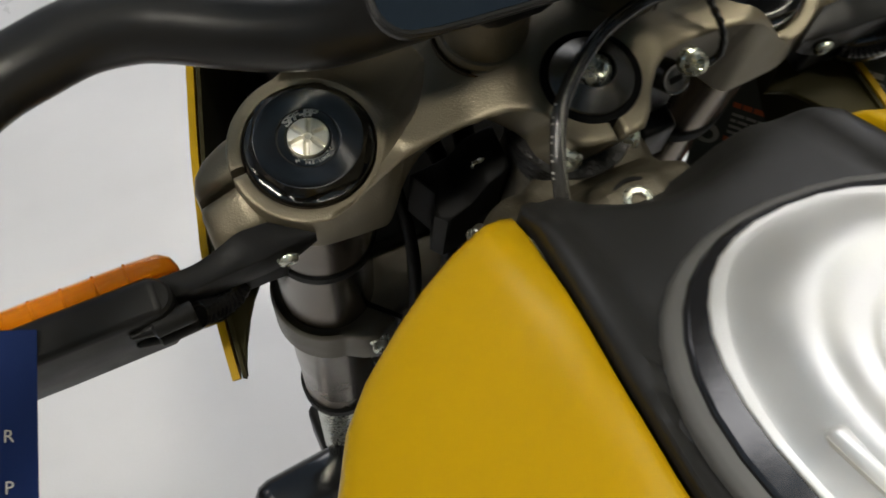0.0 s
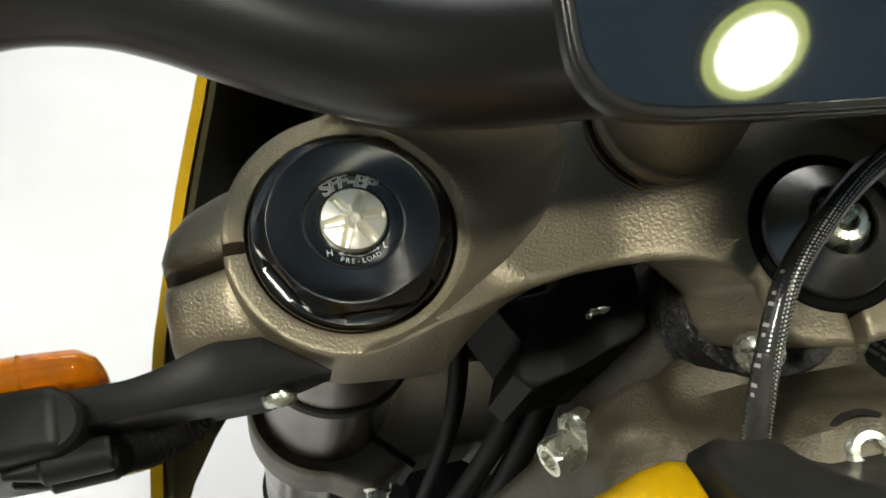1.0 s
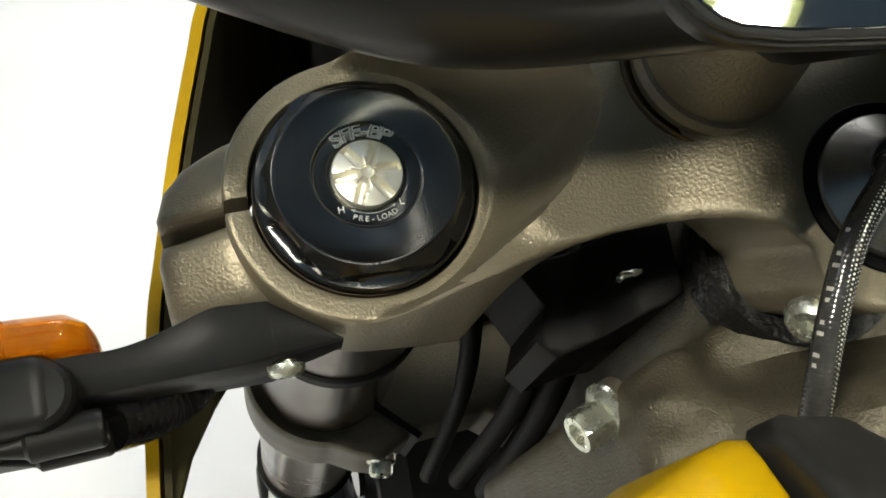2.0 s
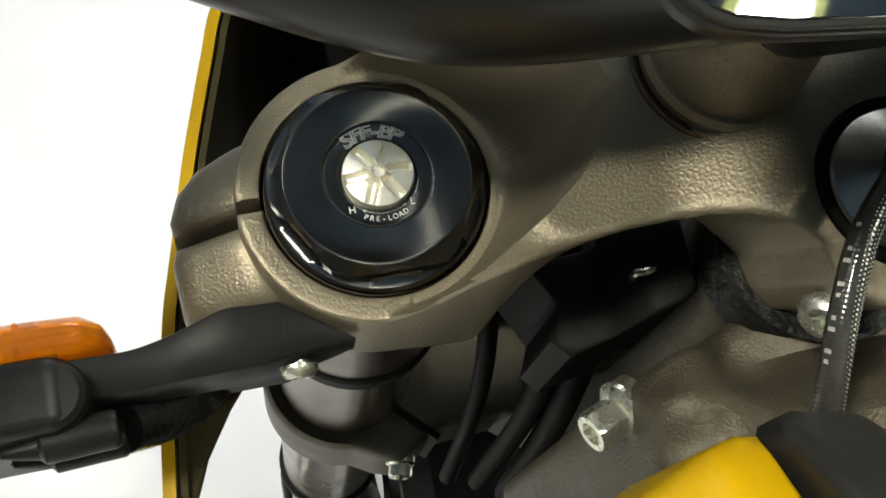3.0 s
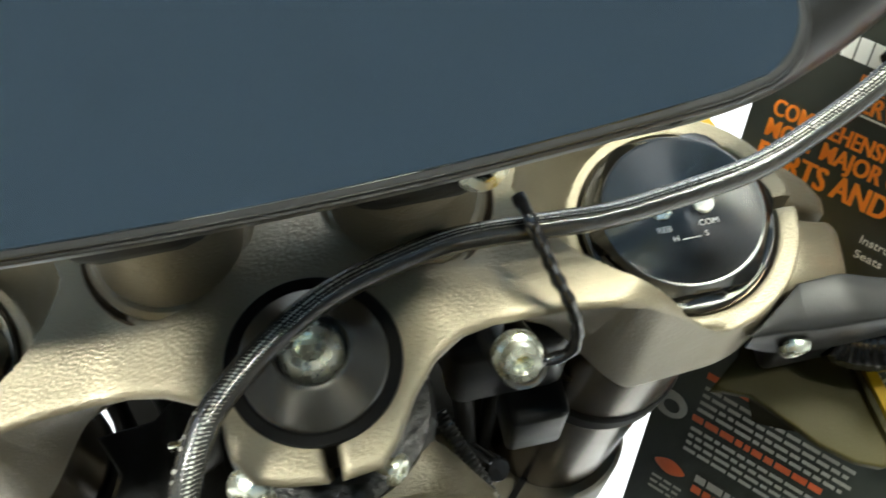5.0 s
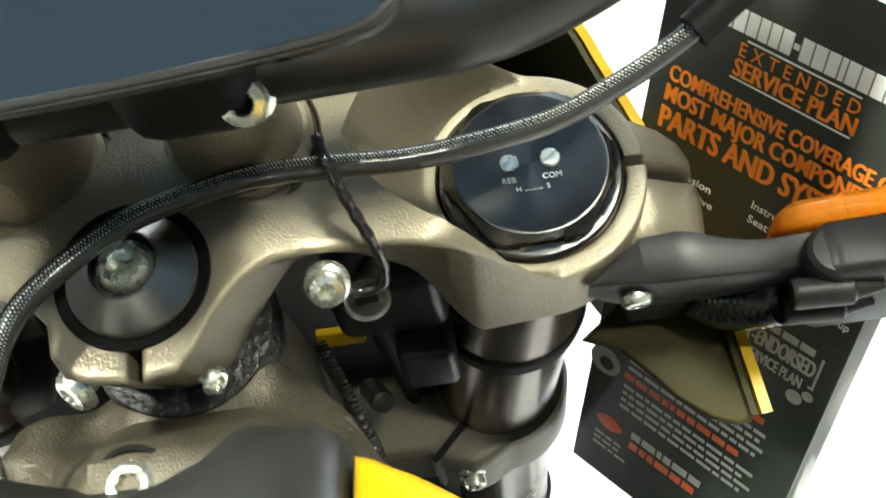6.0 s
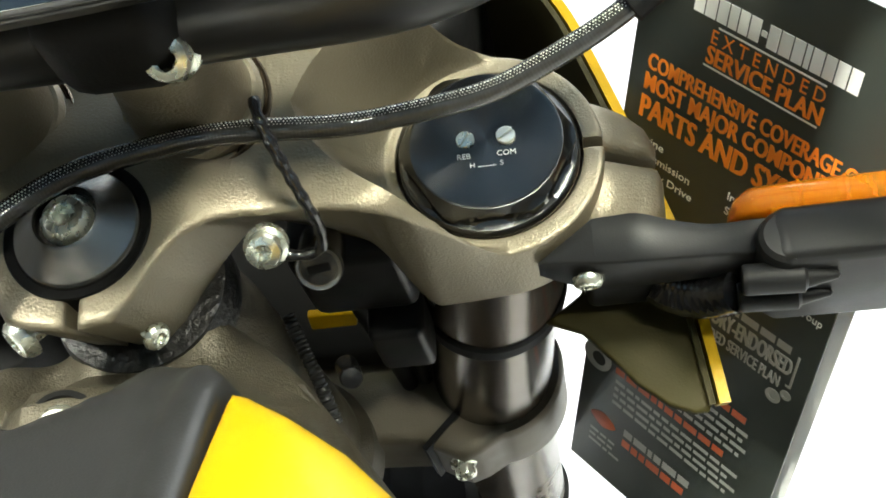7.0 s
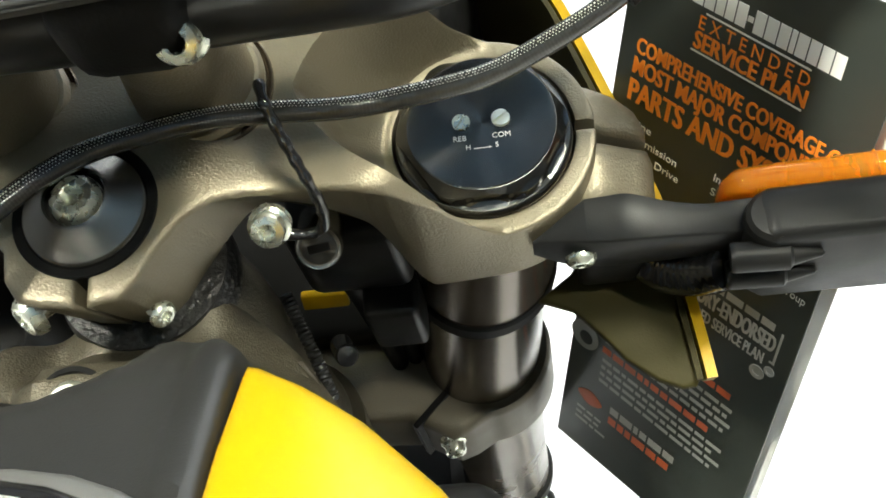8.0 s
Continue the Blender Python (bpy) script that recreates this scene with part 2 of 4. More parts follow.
def slab(outline, top, bottom, fillet=0.003, step=0.004, fine=0.003, holes=(), under=0.0, along_lines=(), ease=lambda x, y: 1.0):
    """A solid over an outline in x and y, between the heights top(x, y) and bottom(x, y), with a rounded upper edge."""
    loops = [dense(list(outline), fine)] + [dense(list(h), fine) for h in holes]
    segments = np.array([(*a, *b) for loop in loops for a, b in zip(loop, loop[1:] + loop[:1])])

    def within(x, y):
        return inside(loops[0], x, y) and not any(inside(h, x, y) for h in loops[1:])

    points, edges = [], []
    for loop in loops:
        first = len(points)
        points += loop
        edges += [(first + k, first + (k + 1) % len(loop)) for k in range(len(loop))]
    for loop in loops:
        area = sum(a[0] * b[1] - b[0] * a[1] for a, b in zip(loop, loop[1:] + loop[:1]))
        turn = (1 if area > 0 else -1) * (1 if loop is loops[0] else -1)
        for k, (x, y) in enumerate(loop):
            ax, ay = loop[k - 1]
            bx, by = loop[(k + 1) % len(loop)]
            dx, dy = bx - ax, by - ay
            size = math.hypot(dx, dy) or 1
            for share in (0.12, 0.4, 1.0):
                q = (x - turn * dy / size * fillet * share, y + turn * dx / size * fillet * share)
                if within(*q) and edge_gap(segments, *q) > fillet * share * 0.93:
                    points.append(q)
    xs, ys = [p[0] for p in loops[0]], [p[1] for p in loops[0]]
    x = min(xs)
    while x < max(xs):
        y = min(ys)
        while y < max(ys):
            if within(x, y) and edge_gap(segments, x, y) > fillet + step * 0.5:
                points.append((x, y))
            y += step
        x += step
    points += [q for q in along_lines if within(*q) and edge_gap(segments, *q) > fillet]
    res = geometry.delaunay_2d_cdt([Vector(p) for p in points], edges, [], 0, 1e-6)
    verts, faces = res[0], res[2]
    bm = bmesh.new()
    up, low = [], []
    for v in verts:
        gap = edge_gap(segments, v.x, v.y)
        drop = 0.0
        turn = fillet * ease(v.x, v.y)
        if gap < turn:
            drop = turn - math.sqrt(max(0.0, turn ** 2 - (turn - gap) ** 2))
        up.append(bm.verts.new((v.x, v.y, top(v.x, v.y) - drop)))
        low.append(bm.verts.new((v.x, v.y, bottom(v.x, v.y) + (drop if under else 0))))
    counts = {}
    for f in faces:
        cx, cy = sum(verts[i].x for i in f) / len(f), sum(verts[i].y for i in f) / len(f)
        if not within(cx, cy):
            continue
        bm.faces.new([up[i] for i in f])
        bm.faces.new([low[i] for i in reversed(f)])
        for a, b in zip(f, f[1:] + f[:1]):
            counts[(a, b)] = counts.get((a, b), 0) + 1
    for a, b in list(counts):
        if (b, a) not in counts:
            bm.faces.new((up[b], up[a], low[a], low[b]))
    loose = [v for v in bm.verts if not v.link_faces]
    bmesh.ops.delete(bm, geom=loose, context="VERTS")
    return finish(bm, 40)


def loft(sections, bevel=0.0, flat=35):
    """A solid through closed sections of equal count."""
    bm = bmesh.new()
    rings = [[bm.verts.new(q) for q in s] for s in sections]
    n = len(rings[0])
    for a, b in zip(rings[:-1], rings[1:]):
        for k in range(n):
            bm.faces.new((a[k], a[(k + 1) % n], b[(k + 1) % n], b[k]))
    bm.faces.new(rings[0])
    bm.faces.new(rings[-1])
    bmesh.ops.recalc_face_normals(bm, faces=bm.faces)
    if bevel:
        sharp = [e for e in bm.edges if len(e.link_faces) == 2 and e.calc_face_angle(0) > radians(25)]
        bmesh.ops.bevel(bm, geom=sharp, offset=bevel, segments=3, profile=0.5, affect="EDGES")
    return finish(bm, flat)


def block(lo, hi, bevel=0.002, segments=3):
    bm = bmesh.new()
    bmesh.ops.create_cube(bm, size=1)
    for v in bm.verts:
        v.co = [lo[i] + (hi[i] - lo[i]) * (v.co[i] + 0.5) for i in range(3)]
    if bevel:
        bmesh.ops.bevel(bm, geom=bm.edges[:], offset=bevel, segments=segments, profile=0.5, affect="EDGES")
    return finish(bm, 40)


def sheet(a, b, thick):
    """A bent plate between two lines of points, with a thickness along its own normal."""
    na, nb = [Vector(q) for q in a], [Vector(q) for q in b]
    bm = bmesh.new()
    rows = 6
    grid = [[p.lerp(q, k / rows) for k in range(rows + 1)] for p, q in zip(na, nb)]
    normals = []
    for i, row in enumerate(grid):
        line = []
        for k, q in enumerate(row):
            along = grid[min(i + 1, len(grid) - 1)][k] - grid[max(i - 1, 0)][k]
            across = row[min(k + 1, rows)] - row[max(k - 1, 0)]
            line.append(along.cross(across).normalized())
        normals.append(line)
    one = [[bm.verts.new(q) for q in row] for row in grid]
    two = [[bm.verts.new(q + thick * m) for q, m in zip(row, line)] for row, line in zip(grid, normals)]
    last, end = len(grid) - 1, rows
    for i in range(last):
        for k in range(end):
            bm.faces.new((one[i][k], one[i + 1][k], one[i + 1][k + 1], one[i][k + 1]))
            bm.faces.new((two[i][k], two[i][k + 1], two[i + 1][k + 1], two[i + 1][k]))
        for k in (0, end):
            bm.faces.new((one[i][k], two[i][k], two[i + 1][k], one[i + 1][k]))
    for k in range(end):
        for i in (0, last):
            bm.faces.new((one[i][k], one[i][k + 1], two[i][k + 1], two[i][k]))
    return finish(bm, 40)


def dome(outline, middle, top, bottom, levels=30):
    """A lid over an outline, in rings that close in on its middle."""
    bm = bmesh.new()
    rings = []
    for k in range(levels):
        f = 1 - (k / levels) ** 1.0
        pts = [(middle[0] + (x - middle[0]) * f, middle[1] + (y - middle[1]) * f) for x, y in outline]
        rings.append([bm.verts.new((x, y, top(x, y))) for x, y in pts])
    low = [bm.verts.new((x, y, bottom(x, y))) for x, y in outline]
    n = len(outline)
    for a, b in zip([low] + rings[:-1], rings):
        for k in range(n):
            bm.faces.new((a[k], a[(k + 1) % n], b[(k + 1) % n], b[k]))
    tip = bm.verts.new((*middle, top(*middle)))
    for k in range(n):
        bm.faces.new((rings[-1][k], rings[-1][(k + 1) % n], tip))
    bm.faces.new(low)
    return finish(bm, 40)


def writing(text, size, thick=0.00012, align="CENTER", stretch=1.0, outline=0.0, slant=0.0, weight=0.0):
    """Letters of the built-in font as a mesh, lying in x and y."""
    cu = bpy.data.curves.new("letters", "FONT")
    cu.body, cu.size, cu.extrude, cu.resolution_u = text, size, thick, 3
    cu.align_x, cu.align_y, cu.shear, cu.offset = align, "CENTER", slant, weight
    if outline:
        cu.fill_mode, cu.extrude, cu.bevel_depth, cu.bevel_resolution = "NONE", 0.0, outline, 0
    ob = bpy.data.objects.new("letters", cu)
    scene.collection.objects.link(ob)
    me = ob.evaluated_get(bpy.context.evaluated_depsgraph_get()).to_mesh()
    bm = bmesh.new()
    bm.from_mesh(me)
    ob.to_mesh_clear()
    bpy.data.objects.remove(ob)
    bpy.data.curves.remove(cu)
    for v in bm.verts:
        v.co.x *= stretch
    return bm


def mirror(bm):
    for v in bm.verts:
        v.co.x = -v.co.x
    bmesh.ops.reverse_faces(bm, faces=bm.faces)
    return bm


def handed(bm, s):
    return bm if s > 0 else mirror(bm)

# ---- the room ----


def room():
    floor = part("floor", block((-5, -5, -0.12), (5, 6, 0), 0), FLOOR, None)
    tagged(floor, "pale grey smooth showroom floor with faint stains", "floor", kind="structure")
    for name, lo, hi in (("wall_north", (-5.12, 6, 0), (5.12, 6.12, 3.3)), ("wall_south", (-5.12, -5.12, 0), (5.12, -5, 3.3)),
                         ("wall_east", (5, -5, 0), (5.12, 6, 3.3)), ("wall_west", (-5.12, -5, 0), (-5, 6, 3.3))):
        tagged(part(name, block(lo, hi, 0), WALL if name == "wall_north" else WALL_GREY, None), "plain painted showroom wall", "wall", kind="structure")
    tagged(part("ceiling", block((-5.12, -5.12, 3.3), (5.12, 6.12, 3.42), 0), CEILING, None), "grey-blue showroom ceiling", "ceiling", kind="structure")


def fill_panel():
    lamp = tagged(new("added_panel"), "flat white rectangular light panel added out of view as fill, switched on", "ceiling light", "ceiling light panels")
    part("frame", block((-0.64, -0.34, -0.03), (0.64, 0.34, 0.0), 0.004), WALL, lamp)
    part("diffuser", block((-0.6, -0.3, -0.036), (0.6, 0.3, -0.0305), 0.002), PANEL_FILL, lamp)
    return lamp


room()
# Unseen panels, added for fill light and for highlights on the fork caps.
panel = fill_panel()
PANELS = [(1.80, 0.45), (0.95, 1.70), (-2.3, 0.25), (-2.7, 2.2)]
panel.matrix_basis = pose(*PANELS[0], 3.3)
for px, py in PANELS[1:]:
    copy_thing(panel, pose(px, py, 3.3))


def fill_strip():
    lamp = tagged(new("fill_strip"), "long white light strip added out of view to brighten the lid, switched on", "ceiling light", "ceiling light strips")
    part("frame", block((-1.44, -0.34, -0.03), (1.44, 0.34, 0.0), 0.004), WALL, lamp)
    part("diffuser", block((-1.4, -0.3, -0.036), (1.4, 0.3, -0.0305), 0.002), STRIP_FILL, lamp)
    return lamp


# Unseen strips ahead of the bike, added so the charge lid reflects something bright.
strip = fill_strip()
strip.matrix_basis = pose(1.5, 3.0, 3.3)
for py in (3.9, 4.8):
    copy_thing(strip, pose(1.5, py, 3.3))


def downlight(diffuser):
    lamp = tagged(new("downlight"), "round white ceiling downlight or added lamp, with a greenish flare ring, switched on", "ceiling light", "round ceiling downlights")
    part("housing", lathe([(0.0, 0.0), (0.165, 0.0), (0.165, -0.045), (0.150, -0.055), (0.147, -0.048), (0.0, -0.048)], 48), WALL, lamp)
    # A glowing ring draws the flare that surrounds the diffuser.
    part("rim", lathe([(0.105, -0.0485), (0.145, -0.0485), (0.143, -0.054), (0.108, -0.056)], 48), LAMP_FLARE, lamp, "greenish glowing ring that stands for flare")
    part("diffuser", lathe([(0.0, -0.0485), (0.1045, -0.0485), (0.102, -0.058), (0.0, -0.060)], 48), diffuser, lamp)
    return lamp


spot = downlight(LAMP_ROUND)
spot.matrix_basis = pose(1.27, -1.53, 3.3)
# Two larger lamps added out of sight; only the one above is mirrored in the display.
downlight(LAMP_ADDED_LEFT).matrix_basis = pose(-1.36, -0.92, 3.3) @ Matrix.Scale(1.8, 4)
downlight(LAMP_ADDED_RIGHT).matrix_basis = pose(1.00, -0.60, 3.3) @ Matrix.Scale(2.5, 4)

# ---- the motorcycle: all its parts are laid out in the steering head's axes ----
bike = tagged(new("motorcycle"), "yellow and black electric motorcycle with dark bronze fork clamps", "motorcycle")


def bpart(name, bm, mat, label="", m=None):
    return part(name, bm, mat, bike, label, W @ m if m is not None else W)


def along(place, axis, spin=0):
    """A pose at a place whose z points along the axis."""
    turn = Vector(axis).to_track_quat("Z", "Y").to_matrix().to_4x4()
    return Matrix.Translation(place) @ turn @ pose(0, 0, 0, 0, 0, spin)


FORK = 0.105


def cap_gap(x, y):
    return math.hypot(abs(x) - FORK, y)


CREST = ((0, 17.5, 36, 56, 75, 92), (0.0500, 0.0453, 0.0407, 0.0376, 0.0354, 0.0338))


def crest_radius(angle):
    """How far the crest of the hollow lies from the fork's axis; the angle, in degrees, is taken from the line to the stem."""
    return float(np.interp(angle, *CREST))


def clamp_top(x, y):
    """A level yoke, swollen round the stem, with a scooped hollow round each fork cap and a bore that the cap sits in."""
    mid = 0.0320 + 0.0070 * smooth(0.052, 0.026, math.hypot(x, y + 0.0355))
    gap, angle = cap_gap(x, y), math.degrees(math.atan2(abs(y), FORK - abs(x)))
    level = -0.008 + (mid + 0.008) * smooth(99, 44, angle)
    rim = crest_radius(angle)
    climb = min(1.0, max(0.0, (gap - 0.0312) / max(0.001, rim - 0.0312)))
    return -0.008 + (level + 0.008) * (0.25 * climb + 0.75 * climb ** 1.9)


def clamp_bottom(x, y):
    base = -0.004 - 0.033 * smooth(0.035, 0.085, abs(x))
    return min(base, clamp_top(x, y) - 0.012)


def clamp_outline():
    half = [(0.0016, -0.0630), (0.0105, -0.0620), (0.0152, -0.0570), (0.0205, -0.0480), (0.0265, -0.0410), (0.0340, -0.0360), (0.0420, -0.0335), (0.050, -0.0328), (0.060, -0.0332),
            (0.072, -0.0348), (0.084, -0.0357), (0.096, -0.0352)]
    ring = 0.0345
    for a in range(-85, -3, 5):
        half.append((FORK + ring * math.cos(radians(a)), ring * math.sin(radians(a))))
    half += [(FORK + ring - 0.0003, -0.0016), (0.1320, -0.0016), (0.1320, 0.0016), (FORK + ring - 0.0003, 0.0016)]
    for a in range(6, 100, 5):
        half.append((FORK + ring * math.cos(radians(a)), ring * math.sin(radians(a))))
    half += [(0.088, 0.0335), (0.075, 0.0325), (0.060, 0.0295), (0.045, 0.0285), (0.025, 0.030), (0.008, 0.031)]
    slot = [(-0.0016, -0.0490), (0.0016, -0.0490)]
    left = [(-x, y) for x, y in reversed(half[5:])] + [(-0.0265, -0.0400), (-0.0222, -0.0450), (-0.0212, -0.0535), (-0.0175, -0.0595), (-0.0110, -0.0617), (-0.0016, -0.0630)]
    return half + left + slot


def bore(x):
    return [(x + 0.0283 * math.cos(radians(a)), 0.0283 * math.sin(radians(a))) for a in range(0, 360, 4)]


def crest_lines():
    out = []
    for side in (-1, 1):
        for a in np.arange(-91, 91.5, 1.5):
            rim, c, q = crest_radius(abs(a)), math.cos(radians(a)), math.sin(radians(a))
            out += [(side * (FORK - rim * k * c), rim * k * q) for k in (0.94, 0.975, 0.992, 1.008, 1.03)]
            out += [(side * (FORK - r * c), r * q) for r in (0.0300, 0.0310, 0.0320, 0.0332, 0.0346, 0.0362, 0.0382, 0.0405, 0.0430) if r < rim * 0.92]
    return out


def clamp_body():
    """The casting; its rear wall leans in towards its foot between the forks."""
    bm = slab(clamp_outline(), clamp_top, clamp_bottom, 0.0019, 0.0020, 0.0018, holes=[bore(-FORK), bore(FORK)], along_lines=crest_lines(), ease=lambda x, y: 0.42 + 0.58 * smooth(0.0330, 0.0375, cap_gap(x, y)))
    for v in bm.verts:
        if abs(v.co.z - clamp_bottom(v.co.x, v.co.y)) < 1e-5:
            v.co.y += (0.0110 + 0.0065 * smooth(0.020, 0.034, abs(v.co.x))) * smooth(0.086, 0.064, abs(v.co.x)) * smooth(-0.015, -0.030, v.co.y)
    return finish(bm, 40)


clamp = bpart("top_fork_clamp", clamp_body(), BRONZE, "dark bronze sand-cast upper fork clamp")


def clamp_ear(s, rear):
    """One half of the pinch ear outside a fork ring."""
    if rear:
        line = [(0.1345, -0.0016), (0.1555, -0.0016), (0.1568, -0.006), (0.1562, -0.0185), (0.1520, -0.0225), (0.1335, -0.0235), (0.1290, -0.0225), (0.1325, -0.0150)]
    else:
        line = [(0.1345, 0.0016), (0.1325, 0.0140), (0.1270, 0.0240), (0.1370, 0.0215), (0.1480, 0.0180), (0.1535, 0.0130), (0.1560, 0.0060), (0.1555, 0.0016)]

    def top(x, y):
        return -0.0135 - 0.010 * smooth(0.134, 0.158, x) - 0.004 * (abs(y) / 0.02) ** 2

    return handed(slab(line, top, lambda x, y: -0.058, 0.0045, 0.003, 0.002), s)


for s in (-1, 1):
    for rear in (True, False):
        part("pinch_ear", clamp_ear(s, rear), BRONZE, clamp)

# ---- fork caps ----


def hex_radius(flat, most):
    def shape(i, r, a):
        if r < 0:
            return -r
        b = a % (math.pi / 3) - math.pi / 6
        return min(flat / math.cos(b), most)
    return shape


def fork_cap(inner):
    """A threaded cap: a round seat, a hexagon with a chamfer, and a turned face given by its rows."""
    rows = [(0.0, -0.020), (0.0262, -0.020), (0.0268, -0.0112), (0.0262, -0.0108), (0.0270, -0.0100), (0.0264, -0.0095), (0.0272, -0.0086), (0.0272, -0.0072), (0.0266, -0.0066), (0.0252, -0.0064)]
    hexed = [(0.0240, -0.0056), (0.0240, -0.0022)]
    shape = hex_radius(0.0238, 0.0262)
    first = len(rows)
    return lathe(rows + hexed + inner, 96, lambda i, r, a: shape(i, r, a) if first <= i < first + 2 else r)


FACE_RIM = [(0.0230, -0.0004), (0.0228, -0.0001), (0.0224, 0.0), (0.0219, 0.0)]
FACE_STEPPED = FACE_RIM + [(0.0138, -0.0002), (0.0133, -0.0003), (0.0130, -0.0005), (0.0127, -0.0008), (0.0122, -0.0008), (0.0100, -0.0008), (0.0096, -0.0009), (0.0092, -0.0014), (0.0088, -0.0014), (0.0, -0.0014)]
FACE_FLAT = FACE_RIM + [(0.0120, -0.0001), (0.0, -0.0002)]


def star_knob():
    """The silver adjuster with six radial slots."""
    bm = bmesh.new()
    n, radii = 144, [0.0, 0.0012, 0.0016, 0.0025, 0.0040, 0.0055, 0.0068, 0.0074, 0.0078, 0.0084, 0.0087, 0.0087]
    rings = []
    for j, r in enumerate(radii):
        ring = []
        for k in range(n):
            a = 2 * math.pi * k / n
            b = abs((a + math.pi / 6) % (math.pi / 3) - math.pi / 6) * max(r, 1e-4)
            z = 0.0018 - 0.0010 * (r / 0.0087) ** 2
            if 0.0015 < r < 0.0082:
                z -= 0.0021 * smooth(0.0013, 0.0005, b) * smooth(0.0014, 0.0030, r)
            if r <= 0.0013:
                z -= 0.0007
            if j == len(radii) - 1:
                z = -0.0012
            elif j == len(radii) - 2:
                z -= 0.0006
            ring.append((r * math.cos(a), r * math.sin(a), z))
        rings.append([bm.verts.new(q) for q in ring] if j else [bm.verts.new((0, 0, 0.0009))])
    for a, b in zip(rings[:-1], rings[1:]):
        for k in range(n):
            f = list(dict.fromkeys([a[k % len(a)], a[(k + 1) % len(a)], b[(k + 1) % n], b[k]]))
            bm.faces.new(f)
    return finish(bm, 30)


def arc_bar(radius, a0, a1, width, z, thick=0.0001):
    bm = bmesh.new()
    rows = []
    for k in range(17):
        a = radians(a0 + (a1 - a0) * k / 16)
        rows.append([bm.verts.new((q * math.cos(a), q * math.sin(a), z)) for q in (radius - width / 2, radius + width / 2)])
    for p, q in zip(rows[:-1], rows[1:]):
        bm.faces.new((p[0], p[1], q[1], q[0]))
    bmesh.ops.solidify(bm, geom=bm.faces[:], thickness=thick)
    return bm


def engrave(parent, text, size, x, y, z=0.0, spin=0, stretch=1.0, outline=0.0, slant=0.0):
    return part("lettering", writing(text, size, 0.00006, stretch=stretch, outline=outline, slant=slant), INK, parent, "", pose(x, y, z, 0, 0, spin))


def arrow_tip(size):
    bm = bmesh.new()
    bm.faces.new([bm.verts.new(q) for q in ((0, 0, 0), (-size, size * 0.4, 0), (-size, -size * 0.4, 0))])
    bmesh.ops.solidify(bm, geom=bm.faces[:], thickness=0.0001)
    return bm


def curved_text(parent, text, size, radius, middle, step, z, above=True, **style):
    """Letters set round a circle."""
    for k, ch in enumerate(text):
        off = (k - (len(text) - 1) / 2) * step
        a = middle - off if above else middle + off
        engrave(parent, ch, size, radius * math.cos(radians(a)), radius * math.sin(radians(a)), z, a - 90 if above else a + 90, **style)


cap_left = bpart("fork_cap", fork_cap(FACE_STEPPED), CAP_BLACK, "black anodised fork cap with a silver star adjuster", pose(-FORK, 0, 0))
part("adjuster_knob", star_knob(), KNOB, cap_left, "silver adjuster with six radial slots", pose(0, 0, -0.0002, 0, 0, 4))
curved_text(cap_left, "SFF-BP", 0.0052, 0.0113, 90, 12.6, -0.0006, outline=0.00019, slant=0.12, stretch=1.25)
engrave(cap_left, "H", 0.0024, -0.0077, -0.0080, -0.0006)
engrave(cap_left, "L", 0.0024, 0.0068, -0.0080, -0.0006)
curved_text(cap_left, "PRE-LOAD", 0.0019, 0.0113, 270, 7.2, -0.0006, above=False)
part("arrow_line", arc_bar(0.0098, 237, 303, 0.0002, -0.0007), INK, cap_left)
for a, spin in ((236, 146), (304, 34)):
    part("arrow_head", arrow_tip(0.0011), INK, cap_left, "", pose(0.0098 * math.cos(radians(a)), 0.0098 * math.sin(radians(a)), -0.0006, 0, 0, spin))

cap_right = bpart("fork_cap", fork_cap(FACE_FLAT), CAP_BLACK, "black anodised fork cap with two small silver screws", pose(FORK, 0, 0))


def slotted_screw(r, h, slot=0.00045, depth=0.0008):
    """A flat cheese-head screw: a disc under two half moons with a slot between them."""
    def prism(outline, z0, z1):
        a, b = [bm.verts.new((x, y, z0)) for x, y in outline], [bm.verts.new((x, y, z1)) for x, y in outline]
        c = [bm.verts.new((x * 0.95, y * 0.95, z1 + 0.00012)) for x, y in outline]
        for low, up in ((a, b), (b, c)):
            for k in range(len(outline)):
                bm.faces.new((low[k - 1], low[k], up[k], up[k - 1]))
        bm.faces.new(c)
        bm.faces.new(a)

    bm = bmesh.new()
    prism([(r * math.cos(radians(a)), r * math.sin(radians(a))) for a in range(0, 360, 10)], -0.001, h - depth)
    start = math.degrees(math.asin(slot / r))
    for side in (1, -1):
        arc = [start + (180 - 2 * start) * k / 18 for k in range(19)]
        prism([(side * r * math.cos(radians(a)), side * r * math.sin(radians(a))) for a in arc], h - depth - 0.0002, h)
    return finish(bm, 25)


part("rebound_screw", slotted_screw(0.0027, 0.0010), ZINC, cap_right, "small worn zinc slotted screw", pose(-0.0060, 0.0006, -0.0004, 0, 0, 58))
part("compression_screw", slotted_screw(0.0028, 0.0012), KNOB, cap_right, "small silver slotted screw", pose(0.0060, 0.0006, -0.0004, 0, 0, 36))
engrave(cap_right, "REB", 0.0025, -0.0068, -0.0050, 0.0000)
engrave(cap_right, "COM", 0.0025, 0.0058, -0.0050, 0.0000)
engrave(cap_right, "H", 0.0023, -0.0044, -0.0082, 0.0000)
engrave(cap_right, "S", 0.0023, 0.0042, -0.0082, 0.0000)
part("arrow_line", block((-0.0027, -0.0088, -0.0003), (0.0022, -0.0086, 0.0000), 0), INK, cap_right)
